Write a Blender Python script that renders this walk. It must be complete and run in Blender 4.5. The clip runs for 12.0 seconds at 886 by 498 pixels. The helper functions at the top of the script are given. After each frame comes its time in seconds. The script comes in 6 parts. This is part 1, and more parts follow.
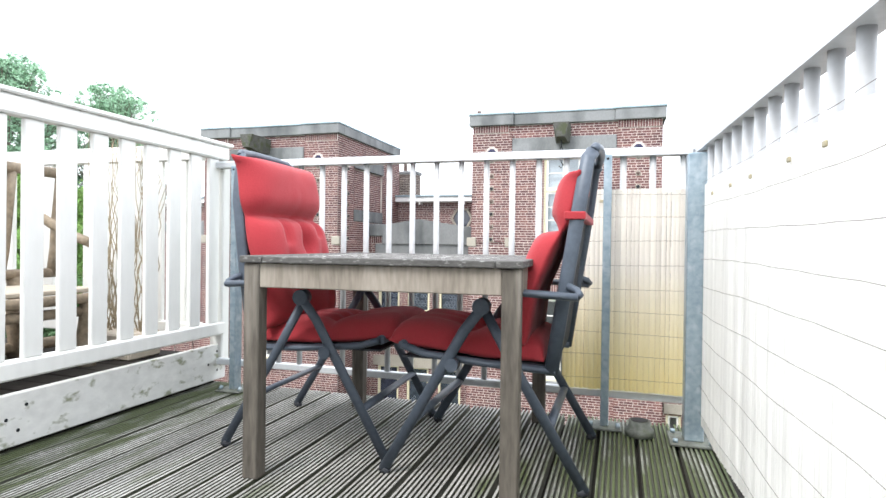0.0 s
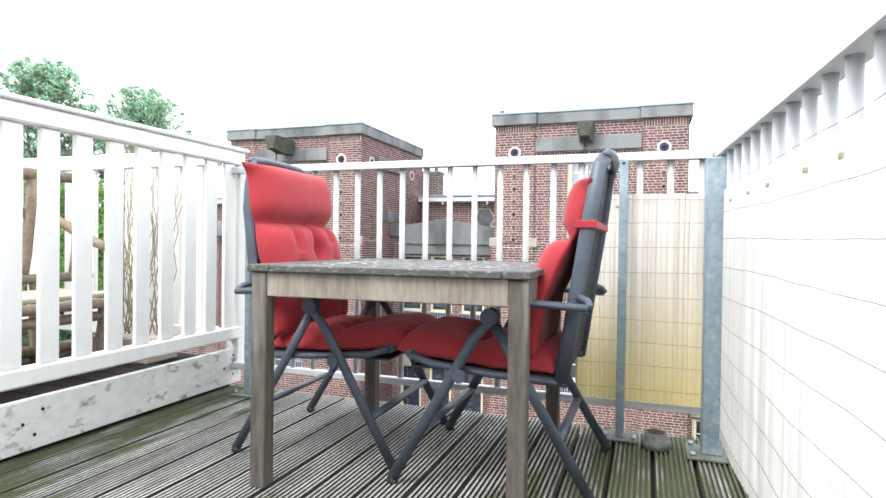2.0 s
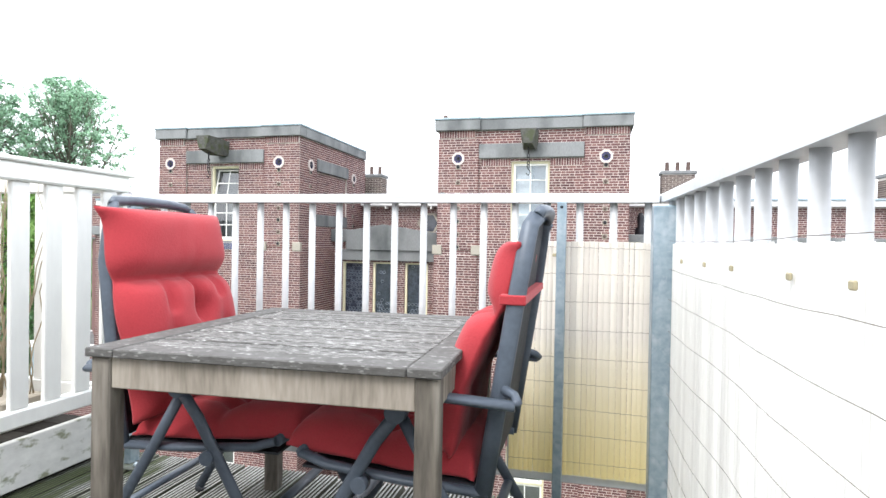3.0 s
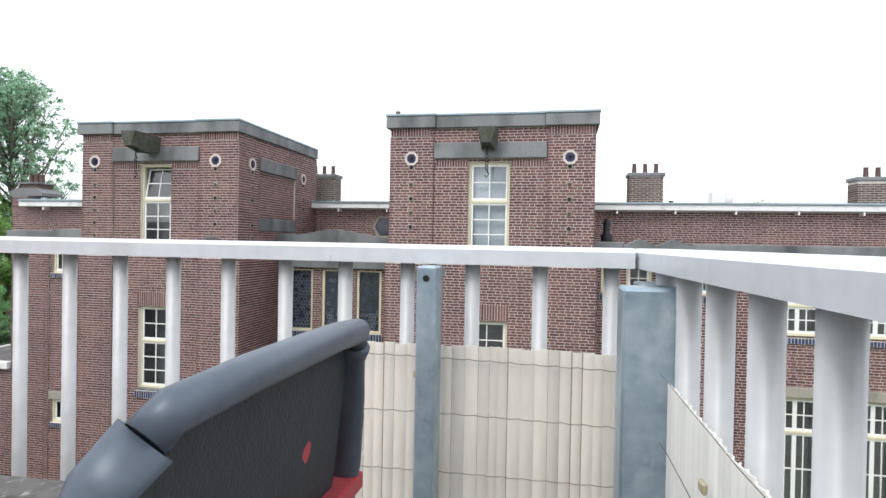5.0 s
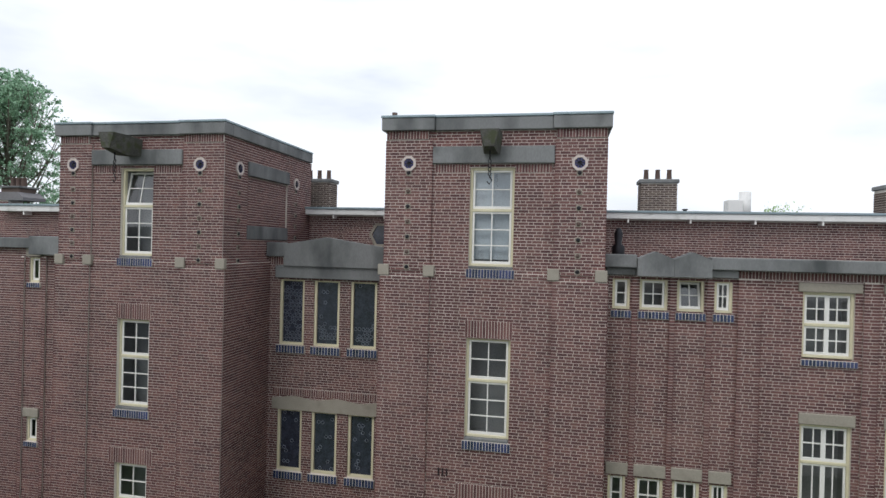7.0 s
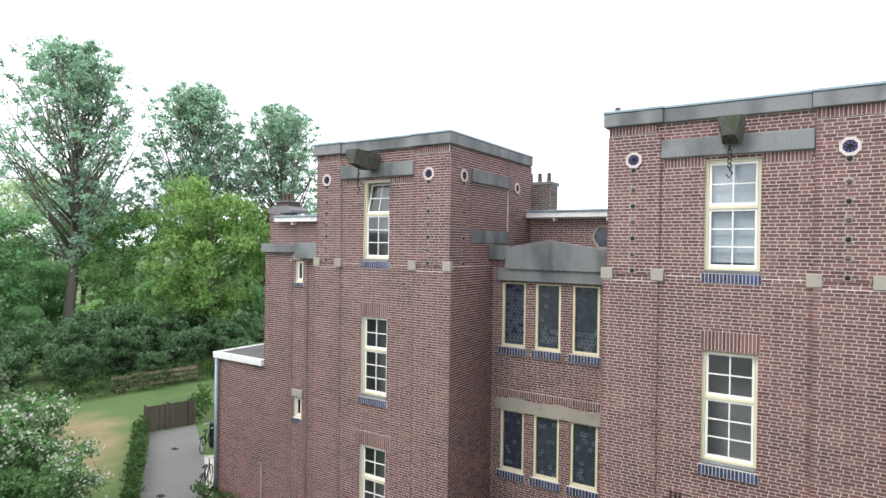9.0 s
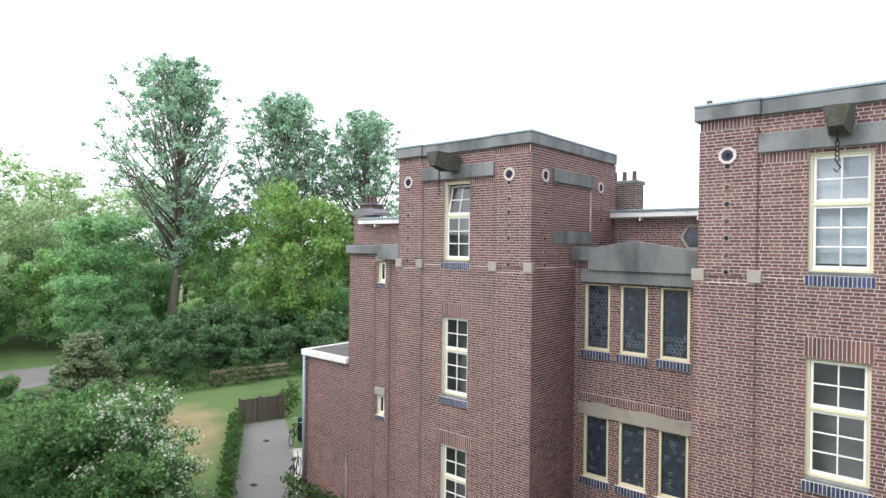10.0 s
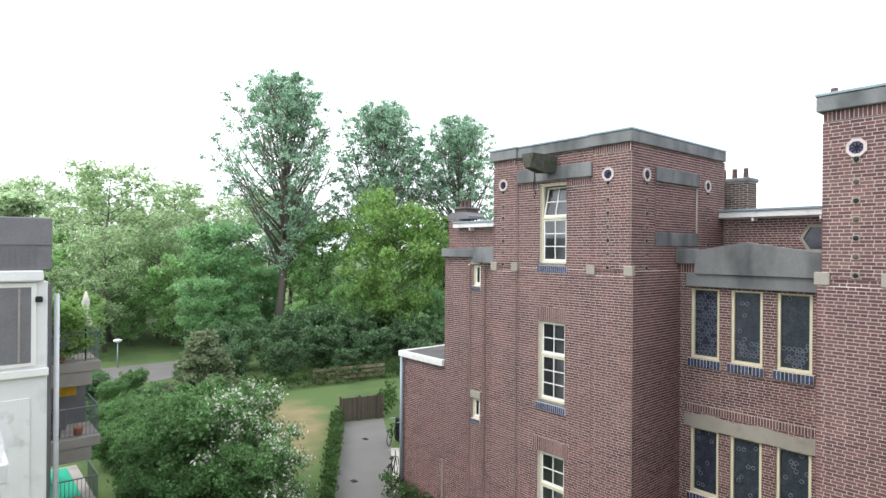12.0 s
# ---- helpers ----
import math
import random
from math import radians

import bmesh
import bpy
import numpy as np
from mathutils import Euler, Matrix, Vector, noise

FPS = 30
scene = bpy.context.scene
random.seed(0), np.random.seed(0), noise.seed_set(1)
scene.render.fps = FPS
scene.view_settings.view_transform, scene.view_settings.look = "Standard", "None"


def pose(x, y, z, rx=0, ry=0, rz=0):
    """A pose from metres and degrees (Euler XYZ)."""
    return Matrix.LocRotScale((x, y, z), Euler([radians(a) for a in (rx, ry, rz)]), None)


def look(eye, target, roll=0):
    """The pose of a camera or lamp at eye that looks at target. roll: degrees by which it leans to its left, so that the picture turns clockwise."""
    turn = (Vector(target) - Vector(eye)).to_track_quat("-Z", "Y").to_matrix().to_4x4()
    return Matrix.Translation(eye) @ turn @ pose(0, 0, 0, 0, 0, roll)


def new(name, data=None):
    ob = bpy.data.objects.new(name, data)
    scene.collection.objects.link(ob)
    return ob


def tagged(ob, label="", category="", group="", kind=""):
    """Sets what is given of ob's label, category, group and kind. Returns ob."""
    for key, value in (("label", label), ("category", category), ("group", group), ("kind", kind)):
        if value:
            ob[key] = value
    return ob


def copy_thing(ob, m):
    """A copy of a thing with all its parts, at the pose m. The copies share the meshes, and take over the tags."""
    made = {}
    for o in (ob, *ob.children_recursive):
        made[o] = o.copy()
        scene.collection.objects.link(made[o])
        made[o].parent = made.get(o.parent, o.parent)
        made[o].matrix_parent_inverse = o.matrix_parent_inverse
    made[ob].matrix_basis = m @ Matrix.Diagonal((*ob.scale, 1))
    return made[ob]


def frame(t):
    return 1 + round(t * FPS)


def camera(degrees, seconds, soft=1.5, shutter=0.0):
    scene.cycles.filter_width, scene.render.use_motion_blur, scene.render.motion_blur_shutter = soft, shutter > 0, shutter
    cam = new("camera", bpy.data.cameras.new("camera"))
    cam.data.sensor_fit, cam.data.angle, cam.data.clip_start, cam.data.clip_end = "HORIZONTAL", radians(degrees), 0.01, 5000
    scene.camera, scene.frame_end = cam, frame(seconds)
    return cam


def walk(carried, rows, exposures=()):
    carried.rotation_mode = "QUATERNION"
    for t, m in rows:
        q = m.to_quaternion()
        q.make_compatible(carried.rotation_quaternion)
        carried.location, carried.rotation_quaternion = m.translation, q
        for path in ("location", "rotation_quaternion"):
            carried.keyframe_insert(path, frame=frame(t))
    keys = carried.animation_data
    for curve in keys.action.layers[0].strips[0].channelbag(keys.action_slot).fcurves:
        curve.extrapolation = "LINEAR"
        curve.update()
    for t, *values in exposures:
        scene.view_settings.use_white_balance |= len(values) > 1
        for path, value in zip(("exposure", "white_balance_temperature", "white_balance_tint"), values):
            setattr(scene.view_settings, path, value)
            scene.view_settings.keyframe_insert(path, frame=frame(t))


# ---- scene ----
cam = camera(74.16, 12.0)
PATH = [
    (0, (0.252, -1.862, 0.814), (-0.3248, 0.0531, 0.7969), 0.74),
    (0.5, (0.248, -1.863, 0.817), (-0.3707, 0.0385, 0.7971), 0.70),
    (1, (0.256, -1.862, 0.817), (-0.3955, 0.0283, 0.7961), 0.79),
    (1.5, (0.266, -1.861, 0.815), (-0.3944, 0.0266, 0.7946), 0.75),
    (2, (0.296, -1.815, 0.848), (-0.3600, 0.0740, 0.8264), 0.76),
    (2.5, (0.304, -1.667, 0.923), (-0.2901, 0.2432, 0.9042), 0.95),
    (3, (0.300, -1.422, 1.059), (-0.1828, 0.5185, 1.0378), 1.02),
    (3.5, (0.352, -1.180, 1.146), (-0.0593, 0.7771, 1.1229), 0.89),
    (3.7, (0.378, -1.063, 1.167), (-0.0302, 0.8953, 1.1430), 1.01),
    (5.3, (0.422, 0.067, 1.297), (0.0436, 2.0312, 1.2752), 1.05),
    (5.5, (0.398, 0.209, 1.319), (0.0220, 2.1735, 1.3004), 1.07),
    (6, (0.368, 0.535, 1.359), (-0.0016, 2.5008, 1.3530), 1.12),
    (6.5, (0.346, 0.712, 1.428), (-0.0225, 2.6772, 1.4190), 1.25),
    (8.3, (0.272, 1.040, 1.440), (-0.5058, 2.8825, 1.4284), 1.02),
    (8.5, (0.267, 1.040, 1.436), (-0.6177, 2.8336, 1.4232), 0.84),
    (9, (0.255, 1.040, 1.428), (-0.8272, 2.7221, 1.4141), 0.82),
    (9.5, (0.242, 1.040, 1.419), (-0.9565, 2.6409, 1.4060), 0.65),
    (10, (0.230, 1.040, 1.410), (-1.0699, 2.5602, 1.3984), 0.66),
    (10.5, (0.217, 1.040, 1.401), (-1.1455, 2.5038, 1.3924), 0.58),
    (11, (0.205, 1.040, 1.393), (-1.2265, 2.4369, 1.3869), 0.51),
    (11.5, (0.192, 1.040, 1.384), (-1.2984, 2.3732, 1.3820), 0.35),
    (12, (0.180, 1.040, 1.375), (-1.3450, 2.3339, 1.3752), 0.43),
]
walk(cam, [(t, look(eye, target, roll)) for t, eye, target, roll in PATH],
     exposures=[(0.0, 1.55), (2.3, 1.55), (3.0, 1.50), (3.7, 1.30), (5.3, 0.56), (5.6, 0.41), (6.0, 0.10), (6.5, -0.09), (6.7, -0.09), (8.3, 0.63), (9.0, 0.91), (9.5, 0.99), (10.2, 0.94), (11.0, 0.84), (12.0, 0.88)])

# ------------------------------------------------------------------ light
world = bpy.data.worlds.new("overcast_sky")
scene.world = world
world.use_nodes = True
wn, wl = world.node_tree.nodes, world.node_tree.links
bg = wn["Background"]
sky = wn.new("ShaderNodeTexSky")
sky.sky_type, sky.sun_disc = "NISHITA", False
sky.sun_elevation, sky.sun_rotation = radians(48), radians(200)
sky.dust_density = 3.0
dim = wn.new("ShaderNodeVectorMath")
dim.operation = "SCALE"
dim.inputs[3].default_value = 0.12
wl.new(sky.outputs[0], dim.inputs[0])
wc = wn.new("ShaderNodeTexCoord")
wno = wn.new("ShaderNodeTexNoise")
wno.inputs["Scale"].default_value = 2.2
wno.inputs["Detail"].default_value = 5.0
wmap = wn.new("ShaderNodeMapping")
wmap.inputs["Scale"].default_value = (1.0, 1.0, 3.5)
wl.new(wc.outputs["Generated"], wmap.inputs[0])
wl.new(wmap.outputs[0], wno.inputs["Vector"])
wr = wn.new("ShaderNodeMapRange")
wr.inputs[1].default_value, wr.inputs[2].default_value = 0.30, 0.50
wr.inputs[3].default_value, wr.inputs[4].default_value = 0.62, 0.97
wl.new(wno.outputs[0], wr.inputs[0])
wm = wn.new("ShaderNodeMix")
wm.data_type = "RGBA"
wm.inputs[7].default_value = (1.09, 1.14, 1.22, 1)
wl.new(wr.outputs[0], wm.inputs[0])
wl.new(dim.outputs[0], wm.inputs[6])
wl.new(wm.outputs[2], bg.inputs[0])
bg.inputs[1].default_value = 1.0

sun = new("sun", bpy.data.lights.new("sun", "SUN"))
sun.data.energy, sun.data.angle, sun.data.color = 1.2, radians(25), (1.0, 0.98, 0.95)
sun.matrix_world = look((0, 0, 30), (8, 20, 0))


# ------------------------------------------------------------------ materials
def mat(name, base, rough=0.7, metal=0.0, var=0.25, scale=6.0, dark=None, fine=60.0, bump=0.15, island=0.0,
        stain=None, stain_scale=1.5, stain_lo=0.55, stain_hi=0.75, stretch=(1, 1, 1), spec=0.4, transl=0.0, sheen=0.0, objrand=0.0,
        moss=None, low_tint=None):
    """A painted, mineral or grown surface: two scales of tone, an optional stain colour, fine relief."""
    m = bpy.data.materials.new(name)
    m.use_nodes = True
    n, l = m.node_tree.nodes, m.node_tree.links
    bsdf, out = n["Principled BSDF"], n["Material Output"]
    bsdf.inputs["Roughness"].default_value, bsdf.inputs["Metallic"].default_value = rough, metal
    bsdf.inputs["Specular IOR Level"].default_value = spec
    co = n.new("ShaderNodeTexCoord")
    mp = n.new("ShaderNodeMapping")
    mp.inputs["Scale"].default_value = stretch
    place_at = n.new("ShaderNodeNewGeometry").outputs["Position"] if moss else co.outputs["Object"]
    l.new(place_at, mp.inputs[0])
    big = n.new("ShaderNodeTexNoise")
    big.inputs["Scale"].default_value, big.inputs["Detail"].default_value = scale, 6.0
    small = n.new("ShaderNodeTexNoise")
    small.inputs["Scale"].default_value, small.inputs["Detail"].default_value = fine, 3.0
    l.new(mp.outputs[0], big.inputs["Vector"])
    l.new(mp.outputs[0], small.inputs["Vector"])
    add = n.new("ShaderNodeMath")
    add.operation = "MULTIPLY_ADD"
    add.inputs[1].default_value = 0.5
    l.new(small.outputs[0], add.inputs[0])
    half = n.new("ShaderNodeMath")
    half.operation = "MULTIPLY"
    half.inputs[1].default_value = 0.5
    l.new(big.outputs[0], half.inputs[0])
    l.new(half.outputs[0], add.inputs[2])
    rng = n.new("ShaderNodeMapRange")
    rng.inputs[1].default_value, rng.inputs[2].default_value = 0.35, 0.65
    l.new(add.outputs[0], rng.inputs[0])
    mix = n.new("ShaderNodeMix")
    mix.data_type = "RGBA"
    d = dark or tuple(c * (1 - var) for c in base)
    mix.inputs[6].default_value = (*d, 1)
    mix.inputs[7].default_value = (*base, 1)
    l.new(rng.outputs[0], mix.inputs[0])
    col = mix.outputs[2]
    if island or objrand:
        hs = n.new("ShaderNodeHueSaturation")
        rr = n.new("ShaderNodeMapRange")
        amount = island or objrand
        rr.inputs[3].default_value, rr.inputs[4].default_value = 1 - amount, 1 + amount
        if island:
            ge = n.new("ShaderNodeNewGeometry")
            l.new(ge.outputs["Random Per Island"], rr.inputs[0])
        else:
            oi = n.new("ShaderNodeObjectInfo")
            l.new(oi.outputs["Random"], rr.inputs[0])
        l.new(rr.outputs[0], hs.inputs["Value"])
        hh = n.new("ShaderNodeMapRange")
        hh.inputs[3].default_value, hh.inputs[4].default_value = 0.5 - 0.03 * amount, 0.5 + 0.03 * amount
        l.new((ge if island else oi).outputs["Random Per Island" if island else "Random"], hh.inputs[0])
        l.new(hh.outputs[0], hs.inputs["Hue"])
        l.new(col, hs.inputs["Color"])
        col = hs.outputs[0]
    if stain:
        sn = n.new("ShaderNodeTexNoise")
        sn.inputs["Scale"].default_value, sn.inputs["Detail"].default_value = stain_scale, 8.0
        l.new(mp.outputs[0], sn.inputs["Vector"])
        sr = n.new("ShaderNodeMapRange")
        sr.inputs[1].default_value, sr.inputs[2].default_value = stain_lo, stain_hi
        level = sn.outputs[0]
        if moss:  # moss grows thicker away from the trodden middle, at x = moss[0]
            sx = n.new("ShaderNodeSeparateXYZ")
            l.new(place_at, sx.inputs[0])
            dist = n.new("ShaderNodeMath")
            dist.operation = "SUBTRACT"
            dist.inputs[1].default_value = moss[0]
            l.new(sx.outputs[0], dist.inputs[0])
            ab = n.new("ShaderNodeMath")
            ab.operation = "ABSOLUTE"
            l.new(dist.outputs[0], ab.inputs[0])
            far = n.new("ShaderNodeMapRange")
            far.inputs[1].default_value, far.inputs[2].default_value, far.inputs[3].default_value, far.inputs[4].default_value = moss[1], moss[2], -0.08, 0.21
            l.new(ab.outputs[0], far.inputs[0])
            more = n.new("ShaderNodeMath")
            l.new(far.outputs[0], more.inputs[0])
            l.new(level, more.inputs[1])
            level = more.outputs[0]
        l.new(level, sr.inputs[0])
        sm = n.new("ShaderNodeMix")
        sm.data_type = "RGBA"
        sm.inputs[7].default_value = (*stain, 1)
        l.new(sr.outputs[0], sm.inputs[0])
        l.new(col, sm.inputs[6])
        col = sm.outputs[2]
    if low_tint:  # a second colour that fades in downwards between two heights
        sz = n.new("ShaderNodeSeparateXYZ")
        l.new(co.outputs["Object"], sz.inputs[0])
        az = n.new("ShaderNodeMapRange")
        az.inputs[1].default_value, az.inputs[2].default_value = low_tint[1], low_tint[0]
        l.new(sz.outputs[2], az.inputs[0])
        am = n.new("ShaderNodeMix")
        am.data_type = "RGBA"
        am.inputs[7].default_value = (*low_tint[2], 1)
        l.new(az.outputs[0], am.inputs[0])
        l.new(col, am.inputs[6])
        col = am.outputs[2]
    l.new(col, bsdf.inputs["Base Color"])
    if bump:
        bp = n.new("ShaderNodeBump")
        bp.inputs["Strength"].default_value, bp.inputs["Distance"].default_value = bump, 0.01
        l.new(add.outputs[0], bp.inputs["Height"])
        l.new(bp.outputs[0], bsdf.inputs["Normal"])
    if sheen:
        bsdf.inputs["Sheen Weight"].default_value = sheen
    if transl:
        tr = n.new("ShaderNodeBsdfTranslucent")
        l.new(col, tr.inputs[0])
        ms = n.new("ShaderNodeMixShader")
        ms.inputs[0].default_value = transl
        l.new(bsdf.outputs[0], ms.inputs[1])
        l.new(tr.outputs[0], ms.inputs[2])
        l.new(ms.outputs[0], out.inputs[0])
    return m


def glass_mat(name, tint=(0.8, 0.85, 0.88)):
    m = bpy.data.materials.new(name)
    m.use_nodes = True
    n, l = m.node_tree.nodes, m.node_tree.links
    n.remove(n["Principled BSDF"])
    tr, gl, fr, ms = (n.new("ShaderNodeBsdf" + k) for k in ("Transparent", "Glossy")), None, None, None
    tr, gl = tuple(tr)
    fr, ms = n.new("ShaderNodeFresnel"), n.new("ShaderNodeMixShader")
    fr.inputs[0].default_value = 2.0
    tr.inputs[0].default_value = (*tint, 1)
    gl.inputs["Roughness"].default_value = 0.03
    l.new(fr.outputs[0], ms.inputs[0])
    l.new(tr.outputs[0], ms.inputs[1])
    l.new(gl.outputs[0], ms.inputs[2])
    l.new(ms.outputs[0], n["Material Output"].inputs[0])
    return m


BRICK = mat("red_brick", (0.176, 0.083, 0.079), 0.85, dark=(0.10, 0.050, 0.050), scale=1.2, fine=40, bump=0.3, island=0.34,
            stain=(0.27, 0.16, 0.14), stain_scale=0.45, stain_lo=0.6, stain_hi=0.9)
MORTAR = mat("pale_mortar", (0.76, 0.70, 0.64), 0.95, scale=2.0, fine=90, bump=0.3)
STONE = mat("grey_concrete_stone", (0.225, 0.232, 0.235), 0.9, scale=1.3, fine=35, bump=0.3,
            stain=(0.07, 0.076, 0.078), stain_scale=1.4, stain_lo=0.45, stain_hi=0.72, stretch=(1, 1, 0.45))
PALESTONE = mat("pale_sandstone", (0.36, 0.33, 0.28), 0.9, scale=2.0, fine=40, bump=0.25, stain=(0.22, 0.2, 0.17), stain_scale=2)
ZINC = mat("zinc_roof_edge", (0.30, 0.38, 0.42), 0.55, 0.3, scale=2, fine=30, bump=0.1)
ROOFING = mat("dark_roofing_felt", (0.13, 0.13, 0.13), 0.9, scale=1, fine=25, bump=0.3, stain=(0.2, 0.2, 0.19))
CREAM = mat("cream_paint", (0.68, 0.63, 0.45), 0.5, scale=3, fine=40, var=0.15, bump=0.08)
WHITE = mat("white_window_paint", (0.80, 0.79, 0.76), 0.45, scale=3, fine=40, var=0.08, bump=0.05)
FASCIA = mat("white_fascia_paint", (0.76, 0.76, 0.75), 0.5, scale=2, fine=30, var=0.1, bump=0.05, stain=(0.5, 0.5, 0.48), stain_scale=3)
BLUETILE = mat("blue_glazed_brick", (0.055, 0.075, 0.155), 0.22, scale=9, fine=40, var=0.5, bump=0.2, island=0.45, spec=0.6)
DARKROOM = mat("dim_room_wall", (0.42, 0.42, 0.42), 0.9, scale=1, fine=20, bump=0)
# blind colour includes the pale blue of sky mirrored in the glass
SKY_BLIND = mat("sky_pale_blind", (0.80, 0.86, 0.90), 0.8, scale=2, fine=30, var=0.2, bump=0.1)
LEAD = mat("lead_came", (0.27, 0.31, 0.38), 0.5, 0.6, scale=5, bump=0.1)
LEADGLASS = mat("dark_leaded_glass", (0.05, 0.06, 0.09), 0.12, scale=5, fine=25, var=0.7, bump=0.25, spec=0.6)
GLASS = glass_mat("window_glass")
OCTBLUE = mat("dark_blue_ceramic", (0.04, 0.04, 0.15), 0.25, scale=8, bump=0.1, spec=0.6)
PINKSTONE = mat("pale_pink_stone", (0.62, 0.54, 0.51), 0.8, scale=4, fine=40, bump=0.2)
MOSSSTONE = mat("mossy_stone", (0.105, 0.105, 0.095), 0.95, scale=5, fine=30, bump=0.6, dark=(0.045, 0.045, 0.04), stain=(0.055, 0.062, 0.035), stain_scale=6, stain_lo=0.48, stain_hi=0.62)
IRON = mat("dark_wrought_iron", (0.03, 0.03, 0.035), 0.5, 0.7, scale=9, bump=0.2)
CLAY = mat("clay_chimney_pot", (0.11, 0.075, 0.065), 0.85, scale=4, bump=0.2)
CHIMBRICK = mat("sooty_chimney_brick", (0.14, 0.105, 0.09), 0.9, scale=1.5, fine=30, bump=0.3, island=0.35)

GALV = mat("galvanised_steel", (0.40, 0.48, 0.53), 0.42, 0.55, dark=(0.24, 0.32, 0.38), scale=14, fine=45, bump=0.06, stain=(0.5, 0.56, 0.6), stain_scale=22)
OLDPLATE = mat("dull_mossy_steel", (0.20, 0.21, 0.19), 0.7, 0.25, dark=(0.10, 0.11, 0.09), scale=12, fine=60, bump=0.2, stain=(0.10, 0.12, 0.06), stain_scale=14)
ALU = mat("pale_grey_coated_steel", (0.62, 0.645, 0.67), 0.32, 0.1, scale=5, fine=40, var=0.12, bump=0.03, stain=(0.42, 0.43, 0.43), stain_scale=3, stain_lo=0.62, stain_hi=0.8)
ALUBAR = mat("grey_coated_steel_bar", (0.50, 0.51, 0.52), 0.45, 0.08, scale=5, fine=40, var=0.15, bump=0.03, stain=(0.45, 0.45, 0.45), stain_scale=3)
WHITEWOOD = mat("white_painted_timber", (0.80, 0.80, 0.77), 0.5, scale=2.5, fine=22, var=0.1, bump=0.15, stretch=(1, 1, 0.3), stain=(0.58, 0.57, 0.52), stain_scale=3.5, stain_lo=0.62, stain_hi=0.85)
PEELWOOD = mat("peeling_white_board", (0.76, 0.76, 0.73), 0.6, scale=3, fine=30, var=0.2, bump=0.3, stain=(0.27, 0.28, 0.20), stain_scale=26, stain_lo=0.58, stain_hi=0.70, stretch=(1, 0.6, 1))
DECK = mat("weathered_deck_timber", (0.43, 0.425, 0.40), 0.85, dark=(0.17, 0.168, 0.155), scale=3, fine=70, bump=0.5, stretch=(3, 0.6, 3), objrand=0.14,
           stain=(0.08, 0.10, 0.042), stain_scale=4.5, stain_lo=0.50, stain_hi=0.70, moss=(-0.86, 0.5, 1.0))
# dirt colour made darker so that it also carries the grooves' shade
GROOVE = mat("shade_dark_dirty_groove", (0.11, 0.11, 0.09), 0.9, scale=4, fine=60, bump=0.4, spec=0.15, stain=(0.05, 0.06, 0.025), stain_scale=2)
DARKWOOD = mat("dark_wet_timber", (0.03, 0.027, 0.024), 0.9, scale=4, fine=40, bump=0.4, stretch=(0.3, 1, 1), spec=0.1, objrand=0.35)
TABLEWOOD = mat("greyed_hardwood", (0.34, 0.30, 0.255), 0.8, dark=(0.18, 0.155, 0.125), scale=7, fine=70, bump=0.5, stretch=(1, 1, 0.15), stain=(0.42, 0.38, 0.32), stain_scale=9, stain_lo=0.56, stain_hi=0.8)
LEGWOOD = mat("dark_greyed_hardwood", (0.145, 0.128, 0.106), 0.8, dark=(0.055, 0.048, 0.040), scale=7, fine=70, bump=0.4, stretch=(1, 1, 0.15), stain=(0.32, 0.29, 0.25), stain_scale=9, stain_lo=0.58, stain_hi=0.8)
TABLETOP = mat("weathered_table_slat", (0.135, 0.132, 0.126), 0.75, dark=(0.05, 0.048, 0.045), scale=5, fine=60, bump=0.25, stretch=(0.35, 2.8, 2),
               stain=(0.50, 0.50, 0.49), stain_scale=105, stain_lo=0.53, stain_hi=0.70, objrand=0.15)
TABLEEDGE = mat("dark_weathered_board", (0.115, 0.112, 0.108), 0.75, dark=(0.06, 0.057, 0.053), scale=6, fine=80, bump=0.2, stretch=(0.6, 0.6, 2), stain=(0.36, 0.36, 0.35), stain_scale=60, stain_lo=0.58, stain_hi=0.78, objrand=0.1)
CHAIRMETAL = mat("dark_blue_grey_chair_frame", (0.085, 0.105, 0.135), 0.42, 0.15, scale=8, fine=60, var=0.25, bump=0.04)
CHAIRMESH = mat("dark_textilene", (0.03, 0.033, 0.04), 0.7, scale=30, fine=220, bump=0.4)
RED = mat("red_cushion_cotton", (0.375, 0.031, 0.040), 0.9, scale=4, fine=160, var=0.16, bump=0.25, sheen=0.12)
REEDW = mat("cream_plastic_reed", (0.95, 0.94, 0.91), 0.55, scale=3, fine=30, var=0.1, bump=0.1, stretch=(1, 1, 0.15), transl=0.42, objrand=0.06)
REEDY = mat("pale_to_yellow_plastic_reed", (0.92, 0.88, 0.82), 0.55, scale=2, fine=30, var=0.16, bump=0.1, stretch=(1, 1, 0.3), transl=0.45, objrand=0.09, low_tint=(0.15, 0.72, (0.86, 0.77, 0.45)))
CLIP_DARK = mat("dark_rubber", (0.09, 0.085, 0.08), 0.8, scale=20, bump=0.1)
CLIP = mat("tan_plastic_clip", (0.42, 0.37, 0.24), 0.5, scale=20, bump=0.1)
WIRE = mat("rusty_binding_wire", (0.20, 0.17, 0.14), 0.7, 0.4, scale=20, bump=0.1)
LOG = mat("grey_brown_log", (0.30, 0.235, 0.165), 0.85, dark=(0.15, 0.12, 0.085), scale=5, fine=40, bump=0.5, stain=(0.38, 0.34, 0.28), stain_scale=3)
PALEPLANK = mat("pale_bench_plank", (0.50, 0.44, 0.36), 0.8, scale=4, fine=40, bump=0.3, stretch=(1, 0.2, 1))
VINE = mat("dry_vine_stem", (0.33, 0.27, 0.18), 0.9, scale=9, bump=0.3)
